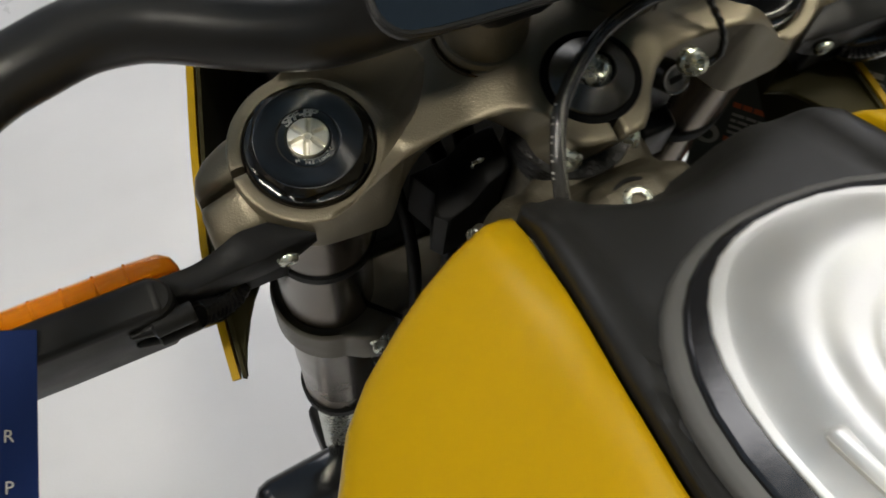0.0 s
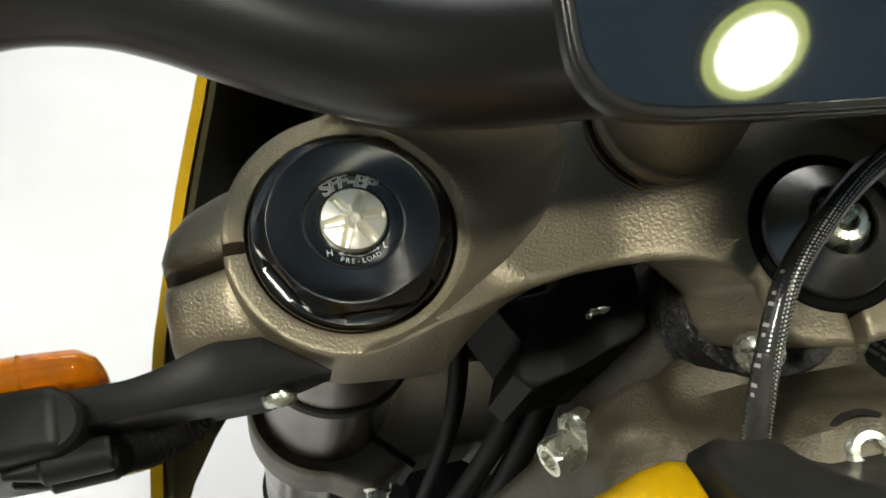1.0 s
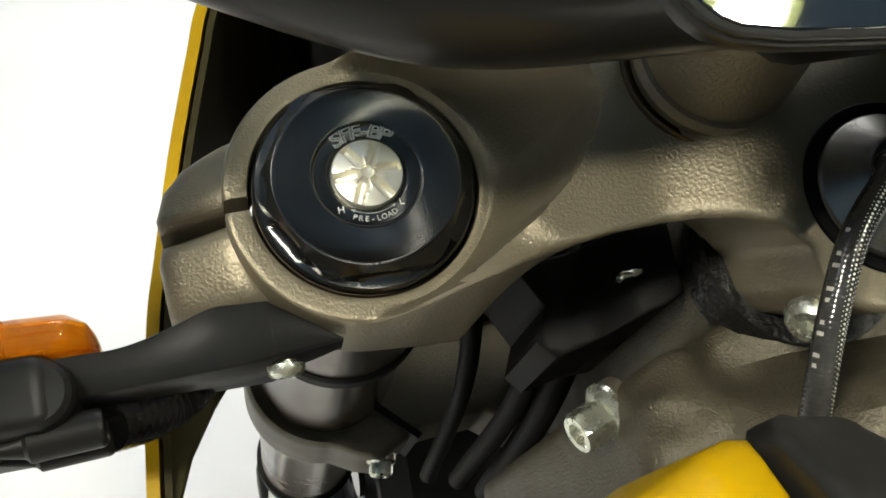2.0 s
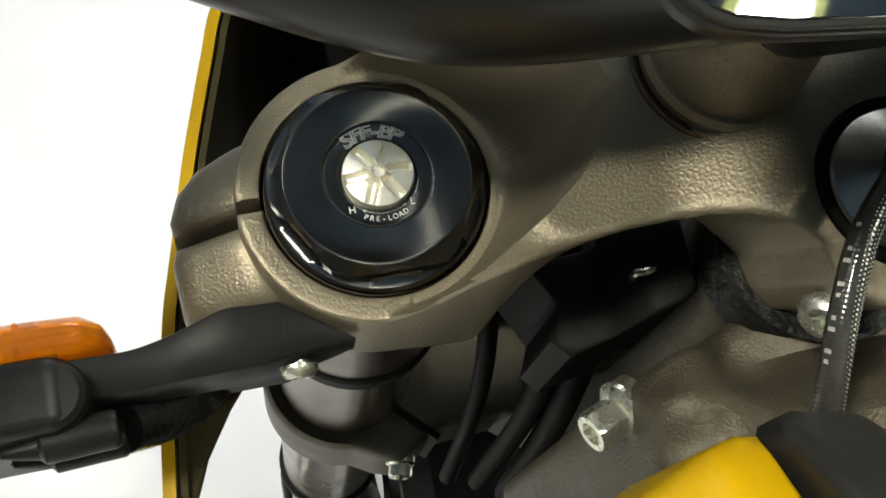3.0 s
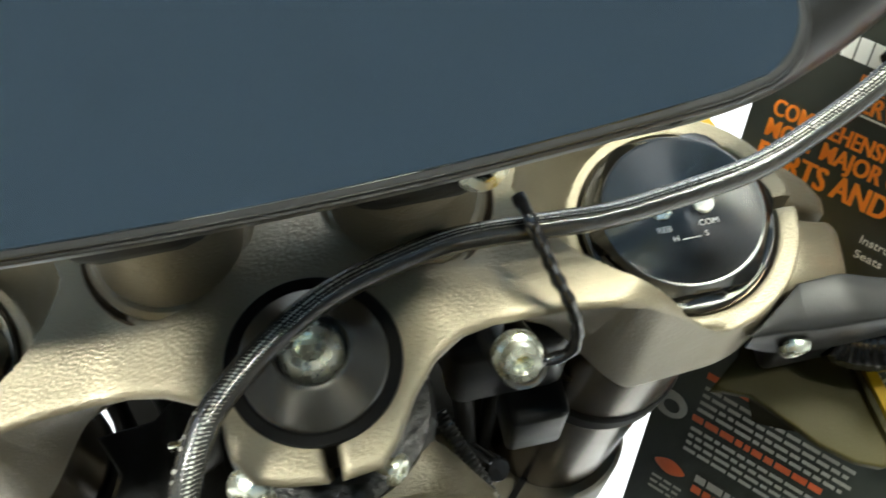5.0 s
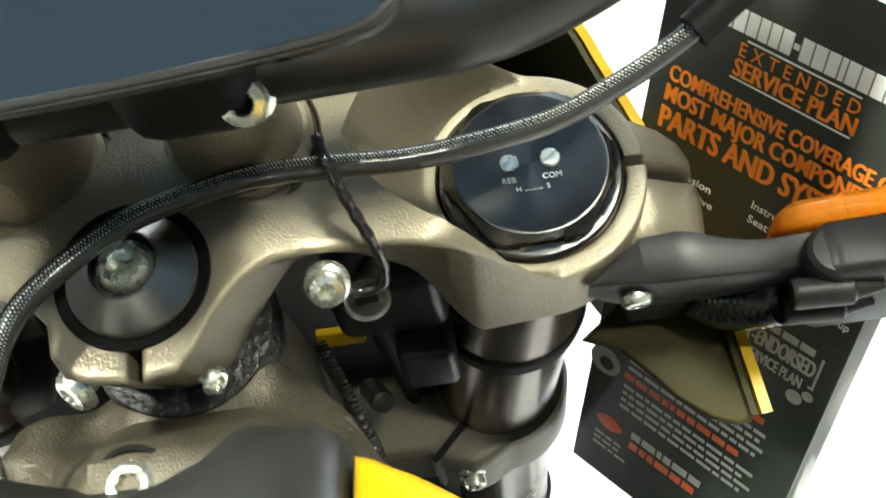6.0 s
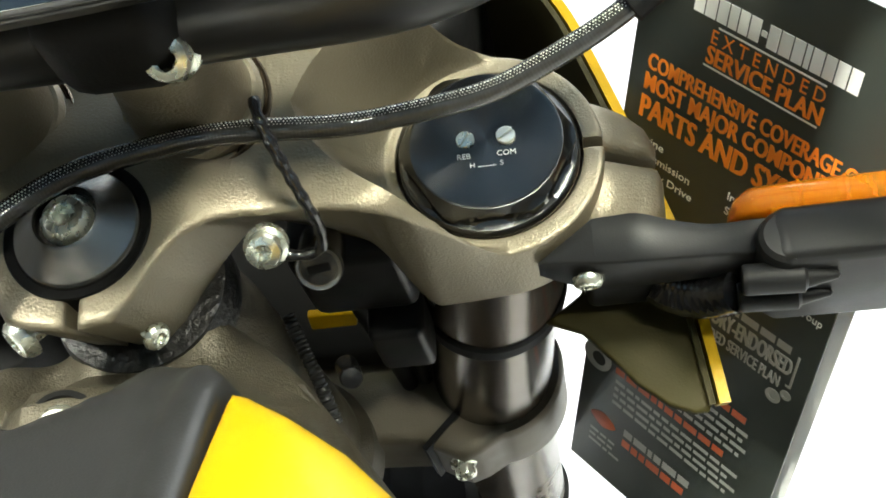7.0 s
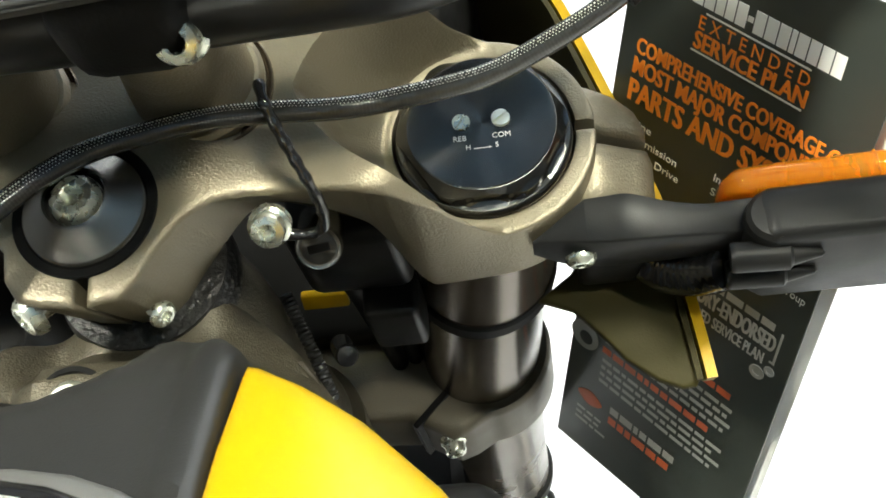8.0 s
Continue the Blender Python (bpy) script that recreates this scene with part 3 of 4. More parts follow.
part("arrow_head", arrow_tip(0.0010), INK, cap_right, "", pose(0.0028, -0.0087, 0.0))

# ---- screws ----


def button_screw(r, h, socket=0.4):
    """A domed screw head with a socket."""
    rows = [(0.0, -0.004), (r * 0.55, -0.004), (r * 0.55, 0.0), (r, 0.0), (r, h * 0.25), (r * 0.93, h * 0.6), (r * 0.75, h * 0.92), (r * (socket + 0.06), h), (r * socket, h * 0.93),
            (r * socket, h * 0.35), (0.0, h * 0.3)]
    last = len(rows)

    def shape(i, q, a):
        return q * (1 + 0.10 * math.cos(6 * a)) if i in (last - 3, last - 2) else q
    return lathe(rows, 48, shape)


def flange_bolt(r, h, flange):
    """A hexagon head on a round flange."""
    rows = [(0.0, -0.006), (flange, -0.002), (flange, -0.0006), (r * 1.12, 0.0008), (r, 0.0012), (r, h * 0.85), (r * 0.86, h), (r * 0.55, h), (r * 0.5, h * 0.75), (0.0, h * 0.72)]
    hexed = hex_radius(r * 0.9, r * 1.04)
    return lathe(rows, 48, lambda i, q, a: hexed(i, q, a) if i in (4, 5) else q)


def washer_bolt(r, h):
    """A socket screw with a fixed round washer."""
    rows = [(0.0, -0.004), (r * 1.22, -0.003), (r * 1.22, 0.0), (r * 1.05, 0.0008), (r, 0.001), (r, h * 0.7), (r * 0.9, h * 0.9), (r * 0.5, h), (r * 0.42, h * 0.9), (r * 0.42, h * 0.4), (0.0, h * 0.35)]
    return lathe(rows, 48, lambda i, q, a: q * (1 + 0.10 * math.cos(6 * a)) if i in (8, 9) else q)


# ---- steering stem ----
stem = bpart("stem_cap", lathe([(0.0, -0.006), (0.0174, -0.006), (0.0174, -0.0010), (0.0166, 0.0004), (0.0092, 0.0062), (0.0086, 0.0066), (0.0082, 0.0058), (0.0082, 0.0030), (0.0, 0.0030)], 64),
             STEM_GREY, "dark turned conical stem cap", pose(0, -0.0355, 0.0403))
part("stem_bolt", button_screw(0.0071, 0.0042, 0.42), ZINC, stem, "zinc torx bolt", pose(0, 0, 0.0036))
# No groove is cut: a flat black ring gives its shade.
part("groove_shade", lathe([(0.0, -0.02), (0.0200, -0.02), (0.0200, -0.0009), (0.0197, -0.0006), (0.0170, -0.0010), (0.0, -0.0010)], 64), RUBBER, stem)
bpart("stem_pinch_bolt", button_screw(0.0062, 0.0042), ZINC, "zinc pinch bolt", along((-0.0186, -0.0573, 0.0245), (-0.62, -0.72, 0.30)))
bpart("hose_clip_bolt", washer_bolt(0.0049, 0.0048), ZINC, "zinc bolt with washer", along((0.0466, -0.0403, 0.0262), (0.05, -0.70, 0.71)))

# ---- handlebar and its mounts ----
for s in (-1, 1):
    riser = bpart("bar_riser", lathe([(0.0, 0.0), (0.0198, 0.0), (0.0200, 0.0025), (0.0188, 0.0042), (0.0176, 0.0044), (0.0172, 0.010), (0.0160, 0.022), (0.0163, 0.040), (0.0, 0.040)], 48), BRONZE,
                  "tapered bronze handlebar riser", pose(0.028 * s, 0.002, 0.0335))
    part("riser_bush", lathe([(0.0190, -0.004), (0.0216, -0.004), (0.0218, 0.0), (0.0214, 0.0005), (0.0206, -0.0004), (0.0190, -0.0008)], 48), BRONZE_SMOOTH, riser)
    bpart("bar_clamp", block((0.028 * s - 0.017, -0.022, 0.072), (0.028 * s + 0.017, 0.022, 0.103), 0.009), RUBBER, "black handlebar clamp block")
bpart("bar_clamp_bolt", washer_bolt(0.0058, 0.006), ZINC, "zinc clamp bolt", along((0.040, -0.0165, 0.083), (0, -0.75, 0.66)))
BAR_HALF = [(0.34, -0.082, 0.118), (0.27, -0.037, 0.106), (0.225, 0.0010, 0.095), (0.207, 0.0160, 0.088), (0.190, 0.0225, 0.085), (0.172, 0.0262, 0.084), (0.155, 0.0250, 0.083), (0.142, 0.0200, 0.083),
            (0.128, 0.0125, 0.083), (0.112, 0.0045, 0.083), (0.095, -0.0010, 0.083), (0.07, -0.003, 0.083)]
BAR = [(-x, y, z) for x, y, z in BAR_HALF] + [(0.0, -0.004, 0.083)] + BAR_HALF[::-1]
bpart("handlebar", tube(BAR, [0.0115, 0.0120, 0.0128, 0.0132, 0.0134, 0.0136, 0.0138, 0.0138, 0.0139, 0.0139, 0.0140, 0.0140, 0.0140, 0.0140, 0.0140, 0.0139, 0.0139, 0.0138, 0.0138, 0.0136, 0.0134, 0.0132, 0.0128, 0.0120, 0.0115], 28, 10), BAR_PAINT,
      "black bent tubular handlebar")

# ---- display ----
TILT = 18.0
DISPLAY = pose(-0.0052, -0.0476, 0.1440, TILT, 0, 0)
HALF, TALL = 0.0862, 0.105


def display_outline(grow=0.0, r=0.0115):
    """Rounded corners and a lower edge that bows out a little in the middle."""
    half, top = HALF + grow, TALL + grow
    low = [(x, -0.0036 - grow + 0.0050 * (x / HALF) ** 2) for x in [half * (k / 8) * 0.84 for k in range(-8, 9)]]
    corner = [(half - r + r * math.cos(radians(a)), low[-1][1] + 0.0006 + r + r * math.sin(radians(a))) for a in range(-70, 1, 14)]
    side = [(half, top - r), (half - 0.3 * r, top - 0.3 * r), (half - r, top)]
    right = corner + side
    return low + right + [(-x, y) for x, y in reversed(right)]


display = bpart("display", slab(display_outline(0.0008), lambda x, y: 0.0002, lambda x, y: -0.0028, 0.0008, 0.012, 0.003), BAR_PAINT, "black instrument display in a glossy housing", DISPLAY)
part("back_shell", slab(display_outline(-0.020), lambda x, y: -0.0033, lambda x, y: -0.012, 0.0005, 0.014, 0.004), PLASTIC, display)
part("bezel", slab(display_outline(0.0002), lambda x, y: 0.0009, lambda x, y: -0.002, 0.0006, 0.014, 0.003), BAR_PAINT, display, "raised glossy bezel lip")
screen = part("screen", slab(display_outline(-0.0010, 0.0108), lambda x, y: 0.0012, lambda x, y: -0.002, 0.0003, 0.02, 0.003), GLASS, display, "dark unlit screen glass")
for face in screen.data.polygons:
    face.use_smooth = False
bpart("display_mount", block((-0.022, -0.012, 0.096), (0.034, 0.040, 0.142), 0.006), RUBBER, "black display bracket")
# Added plain block that keeps the floor from showing beside the display.
bpart("rear_filler_block", loft([[(-0.118, y, 0.095), (0.118, y, 0.095), (0.108, y, 0.055), (-0.108, y, 0.055)] for y in (0.055, 0.090, 0.135)], 0.010), RUBBER, "plain black block added behind the display")
bpart("clamp_slot_bolt", button_screw(0.0040, 0.0020), ZINC, "small bolt sunk in the clamp wall", along((0.0134, -0.0575, 0.0150), (0.75, -0.60, 0.25)))

# ---- turn signals ----
ARM = [(0.1165, -0.0373, -0.0169, -0.0366, -0.0165, -0.0250), (0.1210, -0.0375, -0.0171, -0.0335, -0.0158, -0.0300), (0.1270, -0.0378, -0.0172, -0.0295, -0.0149, -0.0345), (0.1325, -0.0384, -0.0173, -0.0257, -0.0143, -0.0358),
       (0.1334, -0.0386, -0.0173, -0.0253, -0.0142, -0.0359), (0.1395, -0.0391, -0.0173, -0.0250, -0.0142, -0.0362), (0.1463, -0.0393, -0.0173, -0.0249, -0.0143, -0.0360),
       (0.1559, -0.0394, -0.0177, -0.0276, -0.0156, -0.0355), (0.1625, -0.0396, -0.0179, -0.0293, -0.0160, -0.0345), (0.1690, -0.0399, -0.0180, -0.0304, -0.0158, -0.0335), (0.1770, -0.0400, -0.0184, -0.0307, -0.0147, -0.0325),
       (0.1860, -0.0398, -0.0190, -0.0309, -0.0140, -0.0310)]


def signal_arm():
    """The moulded arm: a sloped upper face over a steep rear face, with softened edges."""
    fields = list(zip(*ARM))
    cols = [spline([(x, v, 0) for x, v in zip(fields[0], f)], 4) for f in fields[1:]]
    rows = []
    for k in range(len(cols[0])):
        x = cols[0][k].x
        yr, zr, yf, zt, zb = (c[k].y for c in cols)
        corners = [Vector((x, yr, zb)), Vector((x, yr, zr)), Vector((x, yf, zt)), Vector((x, yf, zb))]
        row = []
        for a, b, c in zip(corners[-1:] + corners[:-1], corners, corners[1:] + corners[:1]):
            soft = min(0.0007, (a - b).length * 0.3, (c - b).length * 0.3)
            p, q = b + (a - b).normalized() * soft, b + (c - b).normalized() * soft
            row += [p, (p + q + b) / 3, q]
        rows.append(row)
    return loft(rows, 0, 38)


def signal_body():
    """A slim housing that reaches outward, with a bevelled top."""
    rows = []
    for x, g in ((0.1795, 0.55), (0.1815, 0.85), (0.1860, 1.0), (0.2300, 1.02), (0.2750, 1.0), (0.2840, 0.8), (0.2870, 0.5)):
        c = (-0.038, -0.030)
        sec = [(-0.0478, -0.0535), (-0.0476, -0.0300), (-0.0470, -0.0125), (-0.0452, -0.0098), (-0.0325, -0.0096), (-0.0295, -0.0115), (-0.0295, -0.0540)]
        rows.append([(x, c[0] + (y - c[0]) * g, c[1] + (z - c[1]) * g) for y, z in sec])
    return loft(rows, 0.0016, 35)


def signal_lens():
    rows = []
    for x, g in ((0.1730, 0.35), (0.1745, 0.70), (0.1790, 0.95), (0.1900, 1.0), (0.2300, 1.03), (0.2740, 1.0), (0.2820, 0.7), (0.2840, 0.35)):
        c = (-0.0275, -0.029)
        sec = [(-0.0297, -0.0480), (-0.0297, -0.0125), (-0.0265, -0.0104), (-0.0225, -0.0112), (-0.0195, -0.0160), (-0.0186, -0.0280), (-0.0200, -0.0400), (-0.0235, -0.0470)]
        rows.append([(x, c[0] + (y - c[0]) * g, c[1] + (z - c[1]) * g) for y, z in sec])
    return loft(rows, 0.0012, 40)


def bullet(r, length):
    """A black cable end with a pointed nose."""
    return lathe([(0.0, 0.0), (r * 0.9, 0.0), (r, 0.001), (r, length * 0.62), (r * 0.72, length * 0.66), (r * 0.25, length * 0.97), (0.0, length)], 24)


for s in (-1, 1):
    sig = bpart("turn_signal", handed(signal_body(), s), PLASTIC, "black turn signal with an amber lens on a bracket arm", Matrix.Translation((0, 0.0015, 0.0033)))
    part("lens", handed(signal_lens(), s), AMBER, sig, "amber plastic lens")
    # Unseen silver plate, added to make the amber lens brighter.
    part("reflector", handed(block((0.184, -0.0294, -0.046), (0.272, -0.0284, -0.0135), 0.0003, 1), s), LID, sig, "silver reflector added behind the lens to brighten it")
    for k in range(7):
        x = 0.192 + 0.013 * k
        part("lens_rib", handed(block((x, -0.0288, -0.044), (x + 0.0012, -0.0205, -0.0122), 0.0004, 1), s), AMBER, sig)
    part("bracket_arm", handed(signal_arm(), s), PLASTIC, sig, "black moulded bracket arm with a sharp edge")
    part("knuckle", lathe([(0.0, -0.0490), (0.0078, -0.0490), (0.0084, -0.0470), (0.0086, -0.0150), (0.0081, -0.0126), (0.0068, -0.0112), (0.0, -0.0108)], 40), PLASTIC, sig, "rounded end of the housing", pose(0.1868 * s, -0.0385, 0))
    part("bracket_screw", button_screw(0.0048, 0.0032), ZINC, sig, "zinc domed screw", along((0.1305 * s, -0.0388, -0.0262), (0.05 * s, -1, -0.12)))
    for z in (-0.0205, -0.0335):
        part("cable_end", bullet(0.0046, 0.027), PLASTIC, sig, "", along((0.1735 * s, -0.0470, z), (s, -0.06, 0.04)))
    part("cable_boot", handed(tube([(0.152, -0.0305, -0.049), (0.157, -0.0330, -0.050), (0.163, -0.0365, -0.048), (0.169, -0.0400, -0.043), (0.175, -0.0440, -0.035)], [0.0082, 0.0096, 0.0096, 0.0088, 0.0070], 24, 16, 0.00008, 0.0030), s), GLOSS, sig, "glossy black cable boot")
    bpart("clamp_pad", handed(block((0.1300, -0.0345, -0.0560), (0.1560, -0.0230, -0.0260), 0.003), s), PLASTIC)

# ---- fork legs ----


def lean(bm, s):
    """The leg on the right stands a little inward at its foot."""
    if s > 0:
        for v in bm.verts:
            v.co.x -= 0.094 * max(0.0, min(0.230, -v.co.z - 0.010))
    return bm


for s in (-1, 1):
    leg = bpart("fork_leg", lean(lathe([(0.0, -0.44), (0.0262, -0.44), (0.0266, -0.37), (0.0272, -0.34), (0.0272, -0.215), (0.0262, -0.150), (0.0256, -0.112), (0.0274, -0.108), (0.0274, -0.010), (0.0, -0.010)], 64), s), BRONZE_SMOOTH,
                "glossy dark bronze upside-down fork leg", pose(FORK * s, 0, 0))
    part("slider", lean(lathe([(0.0, -0.76), (0.0215, -0.76), (0.0215, -0.40), (0.0, -0.40)], 40), s), ZINC, leg, "bright fork slider")
    part("dust_seal", lean(lathe([(0.0210, -0.452), (0.0285, -0.452), (0.0290, -0.435), (0.0210, -0.432)], 40), s), RUBBER, leg)
    part("axle_lug", lean(block((-0.026, -0.035, -0.80), (0.026, 0.045, -0.70), 0.010), s), PLASTIC, leg, "black axle lug")
    part("collar", lean(lathe([(0.0262, -0.1125), (0.0284, -0.1125), (0.0287, -0.104), (0.0277, -0.102), (0.0262, -0.102)], 48), s), RUBBER, leg)

LOW = {-1: 0.105, 1: 0.086}


def low_clamp(s):
    """One half of the lower clamp's outline, from the middle of its rear edge round the fork ring."""
    c, ring = LOW[s], 0.0330
    half = [(0.020, -0.050), (c - 0.060, -0.030), (c - 0.045, -0.0305), (c - 0.033, -0.0315), (c - 0.025, -0.036), (c - 0.015, -0.041), (c - 0.007, -0.0385)]
    half += [(c + ring * math.cos(radians(a)), ring * math.sin(radians(a))) for a in range(-85, 100, 6)]
    return half + [(c - 0.035, 0.036), (0.03, 0.042)]


def low_top(x, y):
    gap = math.hypot(abs(x) - LOW[1 if x > 0 else -1], y)
    return -0.200 - 0.0016 * smooth(0.0302, 0.0290, gap)


lower = bpart("lower_fork_clamp", slab([(0.0, -0.052)] + low_clamp(1) + [(-x, y) for x, y in reversed(low_clamp(-1))], low_top, lambda x, y: -0.245, 0.005, 0.004, 0.003), SHADED_BRONZE, "bronze lower fork clamp")
for s in (-1, 1):
    part("pinch_bolt", washer_bolt(0.0048, 0.006), ZINC, lower, "zinc pinch bolt", along(((LOW[s] - 0.0155) * s, -0.0412, -0.211), (0.2 * s, -1, 0.1)))
    # The slit isn't cut; a black bar stands in for the shade inside it.
    part("slit_shade", block((-0.0014, -0.0105, -0.2460), (0.0014, 0.0105, -0.1985), 0), RUBBER, lower, "", pose((LOW[s] - 0.0240) * s, -0.0280, 0, 0, 0, -45 * s))

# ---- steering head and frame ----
bpart("steering_head", lathe([(0.0, -0.215), (0.034, -0.215), (0.034, -0.190), (0.030, -0.180), (0.028, -0.050), (0.026, -0.030), (0.026, -0.012), (0.0, -0.012)], 48), SHADED_CAST, "bronze cast steering head", pose(0, -0.034, 0))
bpart("stem_dust_cover", lathe([(0.0, -0.016), (0.0272, -0.016), (0.0278, -0.008), (0.0262, -0.002), (0.0, 0.0)], 64), CRINKLE, "crinkled black stem dust cover", pose(0, -0.034, -0.001))


def frame_top(x, y):
    boss = 0.006 * smooth(0.020, 0.012, math.hypot(x + 0.0045, y + 0.0855))
    side = 0.008 * smooth(0.012, 0.028, -x) * smooth(-0.105, -0.070, y) - 0.009 * smooth(0.026, 0.040, -x) + 0.004 * smooth(0.045, 0.054, -x) + 0.030 * smooth(-0.064, -0.079, y) * smooth(0.024, 0.040, -x) if x < 0 else 0.030 * smooth(0.022, 0.040, x) + 0.060 * smooth(0.040, 0.050, x)
    return -0.004 + 0.030 * smooth(-0.060, -0.079, y) - side + boss


frame_line = rounded([(0.0, -0.040), (0.028, -0.046), (0.044, -0.060), (0.056, -0.090), (0.064, -0.16), (0.05, -0.26), (0.0, -0.28), (-0.05, -0.26), (-0.064, -0.16), (-0.0555, -0.090), (-0.0535, -0.072), (-0.0525, -0.0600), (-0.044, -0.0545), (-0.032, -0.0520), (-0.024, -0.0480)], 5)
bike_frame = bpart("bike_frame", slab(frame_line, frame_top, lambda x, y: -0.20, 0.006, 0.005, 0.004), SHADED_CAST, "bronze sand-cast frame casting")
part("frame_bolt", button_screw(0.0066, 0.0035, 0.45), ZINC, bike_frame, "zinc torx bolt", along((-0.0038, -0.0865, 0.0300), (0, -0.1, 1)))
part("bolt_seat", lathe([(0.0, -0.003), (0.0105, -0.003), (0.0105, 0.0012), (0.0090, 0.0018), (0.0080, 0.0), (0.0, 0.0)], 32), RUBBER, bike_frame, "", along((-0.0038, -0.0865, 0.0290), (0, -0.1, 1)))
part("nut_boss", lathe([(0.0, -0.006), (0.0080, -0.006), (0.0080, -0.0020), (0.0072, -0.0008), (0.0, -0.0008)], 32), SHADED_CAST, bike_frame, "", along((-0.0545, -0.0640, -0.0240), (-0.92, -0.36, 0.12)))
part("flange_nut", flange_bolt(0.0056, 0.0095, 0.0084), ZINC, bike_frame, "zinc flange nut", along((-0.0545, -0.0640, -0.0240), (-0.92, -0.36, 0.12), 14))

# ---- inner parts between the fork legs ----
SHROUD = [(-0.0285, -0.018), (-0.0290, -0.0380), (-0.0340, -0.0405), (-0.0420, -0.0420), (-0.0520, -0.0438), (-0.0600, -0.0452), (-0.0640, -0.0400), (-0.0600, -0.0310), (-0.0660, -0.018)]
bpart("head_shroud", slab(SHROUD, lambda x, y: -0.026 + 0.25 * (x + 0.028) + 0.012 * smooth(-0.050, -0.040, x), lambda x, y: -0.080, 0.0012, 0.005, 0.003), RUBBER, "black faceted plastic shroud")
bpart("headlamp_bucket", loft([[(-0.095, 0.075, z), (0.095, 0.075, z), (0.105, 0.16, z), (-0.105, 0.16, z)] for z in (-0.26, -0.05)], 0.012), PLASTIC, "black rear of the headlamp")
bpart("cable_tray", loft([[(-0.090, y, z), (0.090, y, z), (0.090, y, z - 0.02), (-0.090, y, z - 0.02)] for y, z in ((0.006, -0.182), (0.03, -0.165), (0.075, -0.12))], 0.004), PLASTIC, "black plastic cable tray")
bpart("ignition_block", block((0.036, -0.020, -0.075), (0.074, 0.020, -0.030), 0.005), PLASTIC, "black ignition lock block")
lock = bpart("steering_lock", lathe([(0.0, -0.020), (0.0073, -0.020), (0.0073, 0.0), (0.0067, 0.0011), (0.0056, 0.0005), (0.0, 0.0005)], 40), STEM_GREY, "grey steel steering lock barrel", along((0.0528, -0.0315, -0.0085), (0.1, -0.72, 0.68)))
part("key_slot", block((-0.0034, -0.0014, 0.0003), (0.0034, 0.0014, 0.0010), 0.0003, 1), RUBBER, lock, "dark key slot")
CABLES = [([(-0.060, 0.020, -0.020), (-0.046, -0.012, -0.060), (-0.052, -0.040, -0.110), (-0.062, -0.055, -0.200)], 0.0042), ([(-0.030, 0.020, -0.020), (-0.036, -0.018, -0.060), (-0.044, -0.045, -0.115), (-0.048, -0.060, -0.220)], 0.0050),
          ([(-0.075, 0.030, -0.050), (-0.066, -0.005, -0.085), (-0.066, -0.030, -0.130), (-0.072, -0.050, -0.210)], 0.0034), ([(0.030, 0.020, -0.030), (0.040, 0.004, -0.085), (0.046, -0.002, -0.130), (0.050, -0.004, -0.215)], 0.0040),
          ([(0.075, 0.020, -0.060), (0.066, 0.006, -0.100), (0.058, 0.000, -0.140), (0.056, -0.002, -0.215)], 0.0034)]
for line, r in CABLES:
    bpart("cable", tube(line, r, 14, 10), RUBBER, "black rubber cable")
bpart("connector", block((-0.056, -0.042, -0.088), (-0.034, -0.026, -0.052), 0.003), PLASTIC, "black plug connector")
bpart("connector", block((0.054, -0.030, -0.108), (0.074, -0.012, -0.074), 0.003), PLASTIC, "black plug connector")

# Small zinc plate, added for the bright reflection beside the shroud.
bpart("glint_plate", block((-0.0435, -0.0315, -0.0225), (-0.0365, -0.0295, -0.0165), 0.0006, 1), ZINC, "small zinc plate added to give a bright glint")

bpart("ribbed_strap", tube([(0.031, -0.026, -0.055), (0.035, -0.036, -0.058), (0.040, -0.048, -0.062), (0.044, -0.060, -0.070)], 0.0022, 12, 24, 0.00035, 0.0016), BAR_PAINT, "ribbed black strap")
bpart("stud", lathe([(0.0, -0.02), (0.0042, -0.02), (0.0042, 0.0), (0.0036, 0.0012), (0.0, 0.0014)], 24), GLOSS, "black stud end", along((0.047, -0.041, -0.080), (0.25, -0.5, 0.8)))
bpart("inner_trim", loft([[(0.016, y, -0.142), (0.036, y, -0.142), (0.036, y - 0.003, -0.150), (0.016, y - 0.003, -0.150)] for y in (0.009, 0.0125)], 0.001), YELLOW, "small yellow inner trim edge")

# ---- brake hose ----
HOSE = [(0.1835, 0.0221, 0.068), (0.1636, 0.0111, 0.0606), (0.1433, -0.0005, 0.0533), (0.1248, -0.0078, 0.0479), (0.1079, -0.0129, 0.0447), (0.0846, -0.0161, 0.0442), (0.0697, -0.0179, 0.0459), (0.0531, -0.018, 0.048), (0.0347, -0.0173, 0.0474), (0.0187, -0.0215, 0.0502), (0.0042, -0.0278, 0.0539), (-0.0102, -0.0378, 0.0562), (-0.0226, -0.0495, 0.0561), (-0.0294, -0.062, 0.0524), (-0.033, -0.0734, 0.0464), (-0.0341, -0.082, 0.0387), (-0.0332, -0.0907, 0.0273), (-0.0321, -0.0981, 0.0118)]
hose = bpart("brake_hose", tube(HOSE, 0.0030, 28, 110, 0.00002, 0.00100, 0.00014), BRAID, "coated dark braided steel brake hose")


